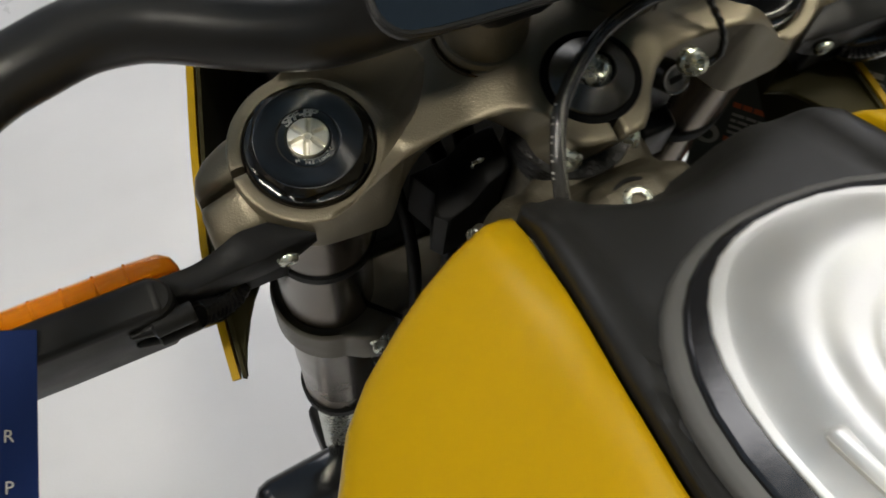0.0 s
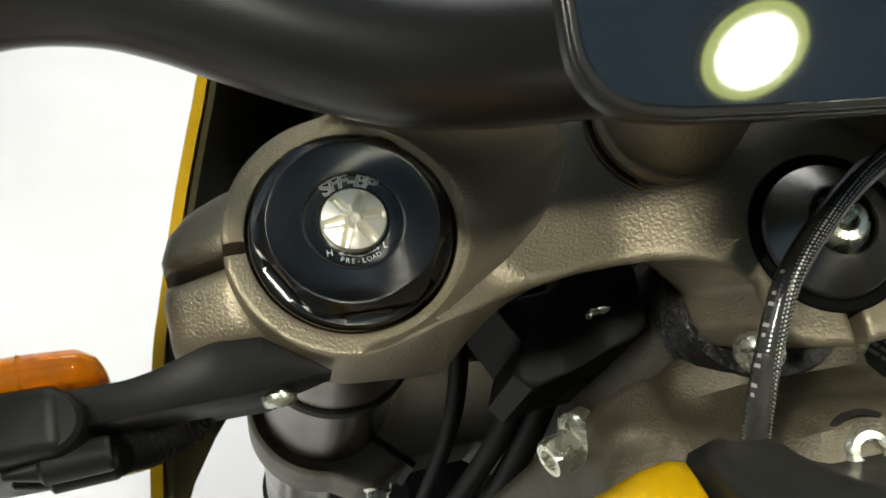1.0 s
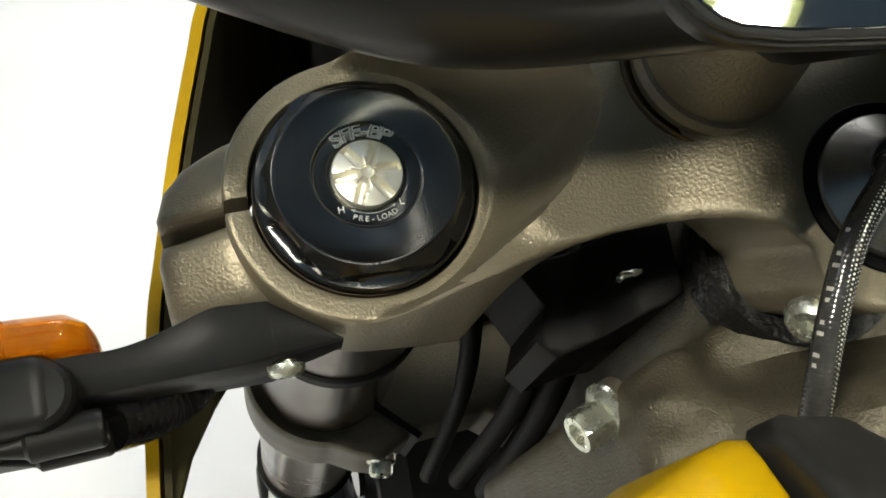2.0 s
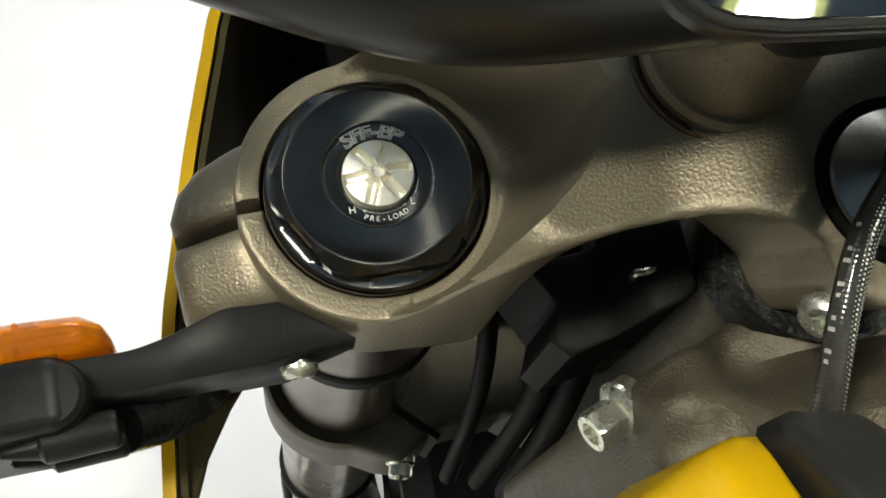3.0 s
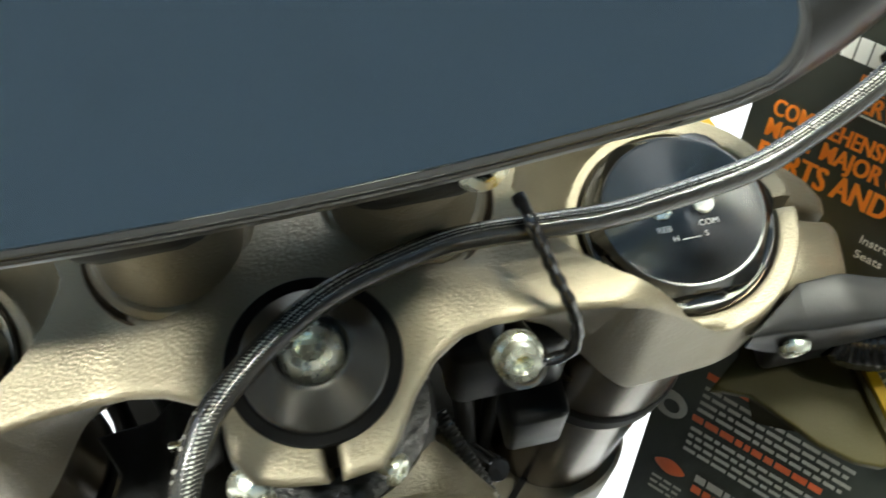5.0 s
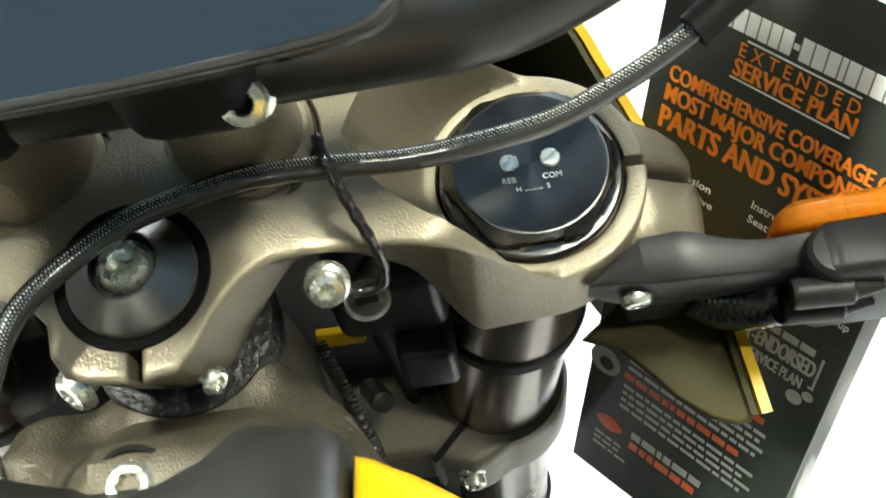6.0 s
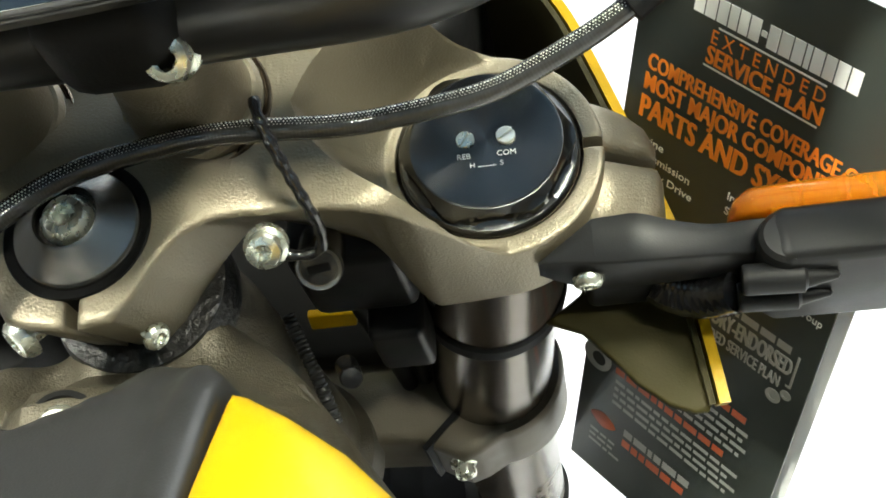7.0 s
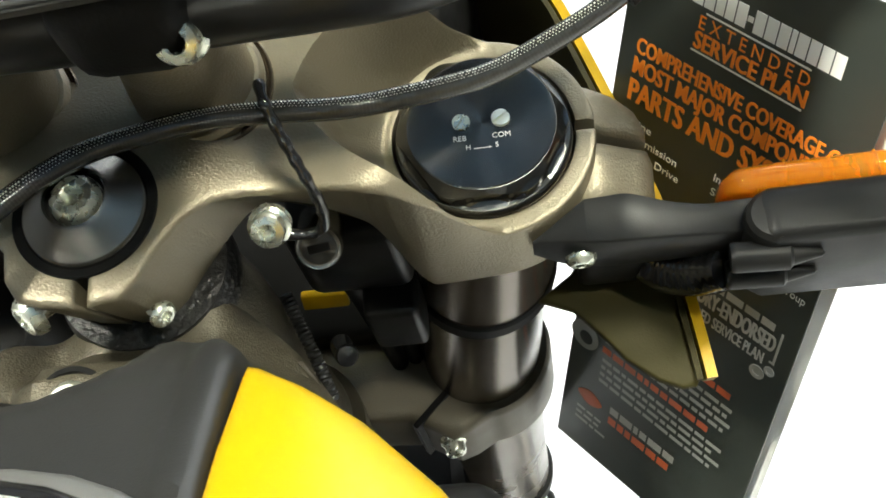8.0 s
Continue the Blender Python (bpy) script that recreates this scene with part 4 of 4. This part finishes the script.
def hose_print():
    """The grey print on the hose as plain bars."""
    line = spline(HOSE, 20)
    row = [q for q in line if -0.0755 < q.y < -0.0480 and q.x < -0.015]
    for k in range(2, len(row) - 3, 3):
        if k % 9 == 5:
            continue
        p, d = row[k], (row[k + 1] - row[k - 1]).normalized()
        out = Vector((-0.80, 0.05, 0.45))
        out = (out - d * out.dot(d)).normalized()
        side = out.cross(d)
        turn = Matrix((d, side, out)).transposed().to_4x4()
        wide = 0.0014 if k % 2 else 0.0009
        part("text_bar", block((-0.0004, -wide / 2, -0.0001), (0.0004, wide / 2, 0.0002), 0), PRINT_GREY, hose, "", Matrix.Translation(p + out * 0.0029) @ turn)


def braid_glints():
    """Beads set as bright glints of the steel braid, seen through the coat along its upper side."""
    line, bm = spline(HOSE, 60), bmesh.new()
    gone, due = 0.0, 0
    for p, q in zip(line[:-1], line[1:]):
        gone += (q - p).length
        if gone < due * 0.00095:
            continue
        due += 1
        d = (q - p).normalized()
        up = Vector((0.45, 0.40, 0.80))
        up = (up - d * up.dot(d)).normalized()
        side = up.cross(d)
        for turn, size in ((0, 0.00030), (17, 0.00016), (32, 0.00013), (-15, 0.00012)):
            out = up * math.cos(radians(turn)) + side * math.sin(radians(turn))
            around = out.cross(d)
            c = p + out * 0.00308 + d * (0.00045 if turn in (17, -15) else 0.0)
            ring = [bm.verts.new(c + (d * math.cos(k * math.pi / 3) + around * math.sin(k * math.pi / 3)) * size) for k in range(6)]
            tip, root = bm.verts.new(c + out * size * 0.7), bm.verts.new(c - out * size)
            for k in range(6):
                bm.faces.new((ring[k - 1], ring[k], tip))
                bm.faces.new((ring[k], ring[k - 1], root))
    return finish(bm, 80)


hose_print()
part("braid", braid_glints(), KNOB, hose, "bright beads set as glints of the steel braid under the coat")
TIE = [(0.0513, -0.0127, 0.0547), (0.0525, -0.0183, 0.0543), (0.0546, -0.0236, 0.0490), (0.0571, -0.0285, 0.0425), (0.0598, -0.0335, 0.0365), (0.0615, -0.0370, 0.0290), (0.0605, -0.0395, 0.0215), (0.0558, -0.0400, 0.0185), (0.0500, -0.0400, 0.0200)]
bpart("hose_clip", tube(TIE, 0.0016, 14, 24, 0.00016, 0.0056), GLOSS, "glossy black wire hose clip")
bpart("hose_sleeve", tube([(0.1465, 0.0010, 0.0545), (0.1636, 0.0111, 0.0606), (0.1835, 0.0221, 0.068), (0.20, 0.032, 0.077)], 0.0048, 20, 8), RUBBER, "black rubber hose sleeve")

# ---- tank cover ----


def tank_z(y):
    return 0.080 + 0.8 * (-0.09 - max(y, -0.21)) + 0.42 * max(0.0, -0.21 - y)


PANEL_LEFT = [(-0.0600, -0.0840), (-0.0640, -0.0832), (-0.0720, -0.0850), (-0.0860, -0.0905), (-0.1000, -0.0980), (-0.1120, -0.1060), (-0.1290, -0.1190), (-0.1410, -0.1320), (-0.1520, -0.1520), (-0.1580, -0.1850), (-0.1600, -0.2500), (-0.1550, -0.4000),
              (-0.0920, -0.4000), (-0.0840, -0.2600), (-0.0750, -0.1880), (-0.0700, -0.1560), (-0.0635, -0.1190), (-0.0600, -0.0960)]
PANEL_RIGHT = [(0.0575, -0.1005), (0.0610, -0.1020), (0.0690, -0.1080), (0.0839, -0.1200), (0.0980, -0.1350), (0.1110, -0.1530), (0.1220, -0.1780), (0.1280, -0.2200), (0.1300, -0.4000), (0.0750, -0.4000), (0.0660, -0.2200), (0.0610, -0.1600), (0.0585, -0.1250)]


def panel_top(x, y):
    out = max(0.0, abs(x) - 0.062)
    crease = 0.012 + 0.10 * max(0.0, -0.09 - max(y, -0.21))
    return (0.0065 if x > 0 else 0.0) + tank_z(y) - 1.0 * out * out - 2.6 * max(0.0, out - 0.022) ** 2 - (0.18 if x > 0 else 0.30) * max(0.0, out - crease) - 0.006 * smooth(0.012, 0.0, out) * smooth(-0.14, -0.09, y)


for line in (PANEL_LEFT, PANEL_RIGHT):
    bpart("tank_panel", slab(line, panel_top, lambda x, y: panel_top(x, y) - 0.050 - 0.35 * smooth(0.09, 0.15, abs(x)) * 0.1, 0.0045, 0.006, 0.004), YELLOW, "satin yellow tank side panel")


# Added block, hidden under the panels; it stops floor light reaching the clamp's rear walls.
bpart("floor_light_blocker", loft([[(-w, y, z), (w, y, z), (w + 0.01, y - 0.01, -0.55), (-w - 0.01, y - 0.01, -0.55)] for y, z, w in ((-0.110, 0.015, 0.100), (-0.150, 0.050, 0.122), (-0.22, 0.10, 0.125), (-0.42, 0.17, 0.120))], 0.008), PLASTIC, "unseen black block under the tank panels, added to stop floor light")

LIDC = (0.006, -0.205)


def cover_outline():
    """The lip is notched round the frame bolt; the bars are turned a little, so its right half lies further back."""
    left = [(-0.0912, -0.4000), (-0.0832, -0.2600), (-0.0742, -0.1880), (-0.0692, -0.1560), (-0.0628, -0.1190), (-0.0594, -0.0960), (-0.0590, -0.0850), (-0.0560, -0.0815), (-0.0520, -0.0805), (-0.0470, -0.0815), (-0.0400, -0.0828), (-0.0280, -0.0840),
            (-0.0140, -0.0840), (0.0, -0.0835)]
    right = [(0.0140, -0.0832), (0.0260, -0.0835), (0.0360, -0.0852), (0.0450, -0.0880), (0.0510, -0.0910), (0.0560, -0.0960), (0.0567, -0.1010), (0.0577, -0.1250), (0.0602, -0.1600), (0.0652, -0.2200), (0.0742, -0.4000)]
    return [(x + math.copysign(0.0009, -x), y) for x, y in left + right]


def cover_top(x, y):
    """The lip dips in a scoop round the frame bolt."""
    scoop = smooth(1.0, 0.30, math.hypot((x + 0.004) / 0.039, (y + 0.083) / 0.024))
    ring = math.hypot((x - LIDC[0]) / 0.074, (y - LIDC[1]) / (0.0835 if y > LIDC[1] else 0.12))
    valley = 0.0070 * smooth(1.0, 1.10, ring) * smooth(0.0190, 0.0080, (0.0650 if x < 0 else 0.0590) + 0.16 * max(0.0, -0.12 - y) - abs(x))
    front = 0.006 * smooth(-0.100, -0.083, y)
    return tank_z(y) - 0.037 * scoop - front + 0.0060 * smooth(0.0, 0.0070, valley) - 0.004


def lid_outline(w, front):
    """A rounded shield: broad and round in front, drawn in towards the rear."""
    pts = []
    for k in range(40):
        a = 2 * math.pi * k / 40
        c, q = math.cos(a), math.sin(a)
        x = w * math.copysign(abs(c) ** 0.9, c)
        y = (front if q > 0 else 0.12) * math.copysign(abs(q) ** 0.9, q)
        pts.append((LIDC[0] + x * (1 - 0.18 * max(0.0, -q)), LIDC[1] + y))
    return pts


cover = bpart("tank_cover", slab(cover_outline(), cover_top, lambda x, y: cover_top(x, y) - 0.014, 0.003, 0.004, 0.003), COVER, "matte charcoal tank top cover")
part("charge_ring", slab(lid_outline(0.0738, 0.0835), lambda x, y: tank_z(y) + 0.0015, lambda x, y: tank_z(y) - 0.03, 0.003, 0.008, 0.004), LID_GREY, cover, "satin grey trim ring")
# Black slab between trim ring and lid, where the gap is.
part("charge_gap", slab(lid_outline(0.0682, 0.0806), lambda x, y: tank_z(y) + 0.0030, lambda x, y: tank_z(y) - 0.02, 0.002, 0.010, 0.004), GLOSS, cover, "black slab in the gap round the lid")


def lid_top(x, y):
    u, v = (x - LIDC[0]) / 0.0572, (y - LIDC[1]) / (0.0762 if y > LIDC[1] else 0.12)
    r = math.hypot(u, v)
    return tank_z(y) + 0.0150 - 0.0110 * smooth(0.72, 1.02, r) ** 1.4 - 0.0026 * smooth(0.74, 0.60, r) - 0.0012 * smooth(0.525, 0.50, r)


part("lid_lip", slab(lid_outline(0.0596, 0.0778), lambda x, y: tank_z(y) + 0.0042, lambda x, y: tank_z(y) - 0.01, 0.0008, 0.010, 0.003), LID, cover, "thin silver lip")
lid = part("charge_lid", dome(dense(lid_outline(0.0572, 0.0762), 0.003), LIDC, lid_top, lambda x, y: tank_z(y) - 0.02, 60), LID, cover, "brushed silver charge port lid")
part("lid_tab", block((-0.005, -0.016, -0.002), (0.005, 0.012, 0.0035), 0.0033), LID, cover, "raised silver lid tab", pose(-0.0405, -0.203, tank_z(-0.202) + 0.0095, -38, 14, -8))

# ---- fairing side panels ----
EDGE = [(0.094, 0.150, -0.060), (0.114, 0.122, -0.060), (0.1320, 0.0866, -0.060), (0.1380, 0.0690, -0.060), (0.1428, 0.0538, -0.060), (0.1485, 0.0346, -0.060), (0.1560, 0.0060, -0.060), (0.1600, -0.0100, -0.060), (0.1637, -0.0340, -0.0600), (0.1658, -0.0530, -0.0600), (0.1672, -0.0680, -0.0605)]
FOOT = [(0.088, 0.180, -0.300), (0.102, 0.150, -0.300), (0.118, 0.120, -0.295), (0.126, 0.095, -0.285), (0.134, 0.075, -0.275), (0.141, 0.055, -0.260), (0.149, 0.026, -0.235), (0.155, 0.0, -0.205), (0.1622, -0.0300, -0.1500), (0.1650, -0.0500, -0.1000), (0.1668, -0.0660, -0.0700)]
WEB_EDGE = [(0.1495, 0.0280), (0.1550, 0.0060), (0.1590, -0.0100), (0.1626, -0.0340), (0.1642, -0.0530)]
WEB_LEFT = WEB_EDGE + [(0.1662, -0.0672), (0.1645, -0.0682), (0.1610, -0.0590), (0.1568, -0.0488), (0.1490, -0.0366), (0.1430, -0.0292), (0.1370, -0.0180), (0.1350, 0.0060), (0.1400, 0.0260)]
WEB_RIGHT = WEB_EDGE + [(0.1652, -0.0670), (0.1640, -0.0692), (0.1594, -0.0695), (0.1522, -0.0662), (0.1428, -0.0582), (0.1378, -0.0515), (0.1274, -0.0392), (0.1162, -0.0345), (0.1280, -0.0260), (0.1370, -0.0120), (0.1380, 0.0100), (0.1420, 0.0260)]
for s in (-1, 1):
    up, down = spline([(x * s, y, z) for x, y, z in EDGE], 4), spline([(x * s, y, z) for x, y, z in FOOT], 4)
    shell = bpart("fairing_side", sheet(up, down, 0.0035 * s), YELLOW, "yellow fairing side panel")
    inner = [q - Vector((0.0012 * s, 0, 0)) for q in up]
    part("liner", sheet(inner, [q - Vector((0.0012 * s, 0, 0)) for q in down], -0.0020 * s), LINER, shell, "dark inner face")
    part("inner_web", handed(slab(WEB_RIGHT if s > 0 else WEB_LEFT, lambda x, y: -0.0625, lambda x, y: -0.0655, 0.0010, 0.006, 0.004), s), LINER, shell, "olive inner web of the panel")

# ---- front wheel ----
WHEEL = pose(0, 0.035, -0.735, 0, 90, 0)
wheel = bpart("front_wheel", lathe([(0.205, -0.045), (0.215, -0.056), (0.255, -0.060), (0.290, -0.045), (0.308, -0.020), (0.311, 0.0), (0.308, 0.020), (0.290, 0.045), (0.255, 0.060), (0.215, 0.056), (0.205, 0.045), (0.205, -0.045)], 72), RUBBER, "black front tyre", WHEEL)
part("rim", lathe([(0.190, -0.045), (0.212, -0.048), (0.212, 0.048), (0.190, 0.045), (0.190, -0.045)], 64), GLOSS, wheel, "black cast rim")
part("hub", lathe([(0.0, -0.05), (0.035, -0.05), (0.035, 0.05), (0.0, 0.05)], 32), GLOSS, wheel)
for k in range(5):
    part("spoke", block((0.03, -0.016, -0.02), (0.195, 0.016, 0.02), 0.006), GLOSS, wheel, "", pose(0, 0, 0, 0, 0, 72 * k))
for s in (-1, 1):
    bpart("brake_caliper", loft([[(s * 0.105, -0.085, z), (s * 0.200, -0.085, z), (s * 0.210, -0.020, z), (s * 0.105, -0.010, z)] for z in (-0.75, -0.62)], 0.020), GLOSS, "black radial brake caliper")

# ---- printed cards ----
CARD_POSE = Matrix.Translation((0.157, 0.0577, -0.0304)) @ Matrix([[0.6451, 0.1664, -0.7458], [-0.7427, 0.3658, -0.5608], [0.1795, 0.9156, 0.3596]]).to_4x4() @ Matrix.Scale(0.911, 4)


def service_card():
    """A tall leaflet; x runs across it from its left edge, y up from a line a little under its head."""
    card = tagged(new("service_leaflet"), "dark service plan leaflet with orange and white print, tilted", "leaflet")
    card.matrix_basis = W @ CARD_POSE
    part("front_page", block((0.0, -0.259, -0.0006), (0.1085, 0.047, 0.0), 0.0002, 1), CARD, card)
    part("back_page", block((0.0035, -0.262, -0.0046), (0.1125, 0.044, -0.0040), 0.0002, 1), PAPER, card, "pale back page")

    def line(text, x0, x1, y, height, mat, bold=0.0):
        bm = writing(text, height * 1.40, 0.00008, "LEFT", weight=bold * 0.12)
        lo, hi = min(v.co.x for v in bm.verts), max(v.co.x for v in bm.verts)
        for v in bm.verts:
            v.co.x = x0 + (v.co.x - lo) * (x1 - x0) / (hi - lo)
        if bold:
            twin = bm.copy()
            for v in twin.verts:
                v.co.x += bold
                v.co.z += 0.00001
            me = bpy.data.meshes.new("letters")
            twin.to_mesh(me)
            twin.free()
            bm.from_mesh(me)
            bpy.data.meshes.remove(me)
        part("text_line", bm, mat, card, "", pose(0, -y, 0.0001))

    def bar(x0, x1, y, height, mat):
        part("text_bar", block((x0, -y - height / 2, 0), (x1, -y + height / 2, 0.00015), 0), mat, card)

    def word_bars(x0, x1, y, height, mat, seed):
        """Small print as a row of short bars of uneven length."""
        rng = random.Random(seed)
        bm, x = bmesh.new(), x0
        while x < x1 - 0.002:
            w = min(rng.uniform(0.0025, 0.0085), x1 - x)
            corners = [(x, -y - height / 2, 0.00012), (x + w, -y - height / 2, 0.00012), (x + w, -y + height / 2, 0.00012), (x, -y + height / 2, 0.00012)]
            bm.faces.new([bm.verts.new(q) for q in corners])
            x += w + 0.0011
        part("text_bar", bm, mat, card)

    x = 0.0235
    for w in (0.0042, 0.0045, 0.0042, 0.0036, 0.0038, 0.0042, 0.0022, 0.0042, 0.0045, 0.0042, 0.0020, 0.0042, 0.0040, 0.0044, 0.0042):
        bar(x, x + w, -0.0195, 0.0088 if w > 0.0024 else 0.0022 if w > 0.0021 else 0.0088, PRINT_WHITE)
        x += w + 0.0006
    bar(0.0351, 0.0794, -0.0130, 0.0007, PRINT_WHITE)
    line("E X T E N D E D", 0.0330, 0.0800, -0.0086, 0.0056, PRINT_ORANGE)
    line("SERVICE PLAN", 0.0322, 0.0804, -0.0012, 0.0072, PRINT_ORANGE, 0.0005)
    bar(0.0317, 0.0800, 0.0032, 0.0007, PRINT_WHITE)
    line("COMPREHENSIVE COVERAGE ON", 0.0080, 0.1040, 0.0140, 0.0070, PRINT_ORANGE, 0.0005)
    line("MOST MAJOR COMPONENTS,", 0.0078, 0.1045, 0.0230, 0.0076, PRINT_ORANGE, 0.0006)
    line("PARTS AND SYSTEMS", 0.0076, 0.0985, 0.0345, 0.0102, PRINT_ORANGE, 0.0008)
    for k, text in enumerate(("Engine", "Transmission", "Primary Drive")):
        line(text, 0.0075, 0.0075 + 0.0024 * len(text), 0.0480 + 0.0068 * k, 0.0036, PRINT_WHITE)
    for k, text in enumerate(("Instruments", "Seats")):
        line(text, 0.0540, 0.0540 + 0.0021 * len(text), 0.0500 + 0.0068 * k, 0.0036, PRINT_WHITE)
    line("Electronics", 0.0640, 0.0860, 0.0868, 0.0038, PRINT_WHITE)
    line("Equipment Group", 0.0720, 0.1045, 0.0790, 0.0038, PRINT_WHITE)
    word_bars(0.0490, 0.0965, 0.0995, 0.0040, PRINT_GREY, 5)
    line("FACTORY-ENDORSED", 0.0470, 0.0985, 0.1085, 0.0088, PRINT_GREY, 0.0006)
    line("EXTENDED SERVICE PLAN", 0.0480, 0.0955, 0.1185, 0.0062, PRINT_GREY, 0.0003)
    bar(0.1000, 0.1010, 0.1090, 0.0180, PRINT_GREY)
    bar(0.0985, 0.1000, 0.1175, 0.0010, PRINT_GREY)
    for gx, gy, r in ((0.0950, 0.1270, 0.0036), (0.1000, 0.1225, 0.0025)):
        part("emblem", lathe([(r * 0.5, 0.0), (r, 0.0), (r, 0.00015), (r * 0.5, 0.00015), (r * 0.5, 0.0)], 24), PRINT_GREY, card, "", pose(gx, -gy, 0.0001))
    part("emblem", lathe([(0.0, 0.0), (0.0085, 0.0), (0.0085, 0.00012), (0.0, 0.00012)], 40), PRINT_GREY, card, "", pose(0.0075, -0.1790, 0.0001))
    part("emblem", lathe([(0.0, 0.0), (0.0040, 0.0), (0.0040, 0.0002), (0.0, 0.0002)], 24), CARD, card, "", pose(0.0085, -0.1800, 0.0001))
    word_bars(0.0190, 0.0900, 0.1510, 0.0040, PRINT_RED, 11)
    for k in range(4):
        word_bars(0.0200, 0.0930 - 0.004 * (k % 2), 0.1585 + 0.0048 * k, 0.0023, PRINT_GREY, 20 + k)
    word_bars(0.0190, 0.0820, 0.1790, 0.0040, PRINT_RED, 12)
    for k in range(4):
        word_bars(0.0200, 0.0930 - 0.005 * (k % 2), 0.1860 + 0.0048 * k, 0.0023, PRINT_GREY, 30 + k)
    part("emblem", slab(rounded([(-0.008, 0.0), (0.0, 0.005), (0.008, 0.0), (0.0, -0.005)], 8), lambda x, y: 0.00015, lambda x, y: 0.0, 0.0001, 0.004, 0.002), PRINT_RED, card, "", pose(0.0170, -0.2180, 0.0001))
    for k in range(2):
        word_bars(0.0300, 0.0710, 0.2150 + 0.0075 * k, 0.0050, PRINT_GREY if k == 0 else PRINT_RED, 40 + k)
    for k in range(3):
        word_bars(0.0100, 0.0260 + 0.002 * k, 0.2290 + 0.0042 * k, 0.0018, PRINT_GREY, 50 + k)
    return card


service_card()


def blue_card():
    card = tagged(new("blue_leaflet"), "navy blue printed card leaning on the turn signal", "leaflet")
    card.matrix_basis = W @ BLUE_POSE
    part("front_page", block((-0.100, -0.200, -0.0006), (0.0, 0.0, 0.0), 0.0002, 1), CARD_BLUE, card)
    for text, y in (("R", -0.0400), ("P", -0.0590)):
        part("text_line", writing(text, 0.0068, 0.0001), PRINT_GREY, card, "", pose(-0.0105, y, 0.0002))
    return card


BLUE_POSE = Matrix.Translation((-0.2305, -0.0340, -0.0028)) @ Matrix([[0.9230, 0.3330, 0.2020], [-0.2740, 0.9260, -0.2690], [-0.2790, 0.1930, 0.9420]]).to_4x4()
blue_card()
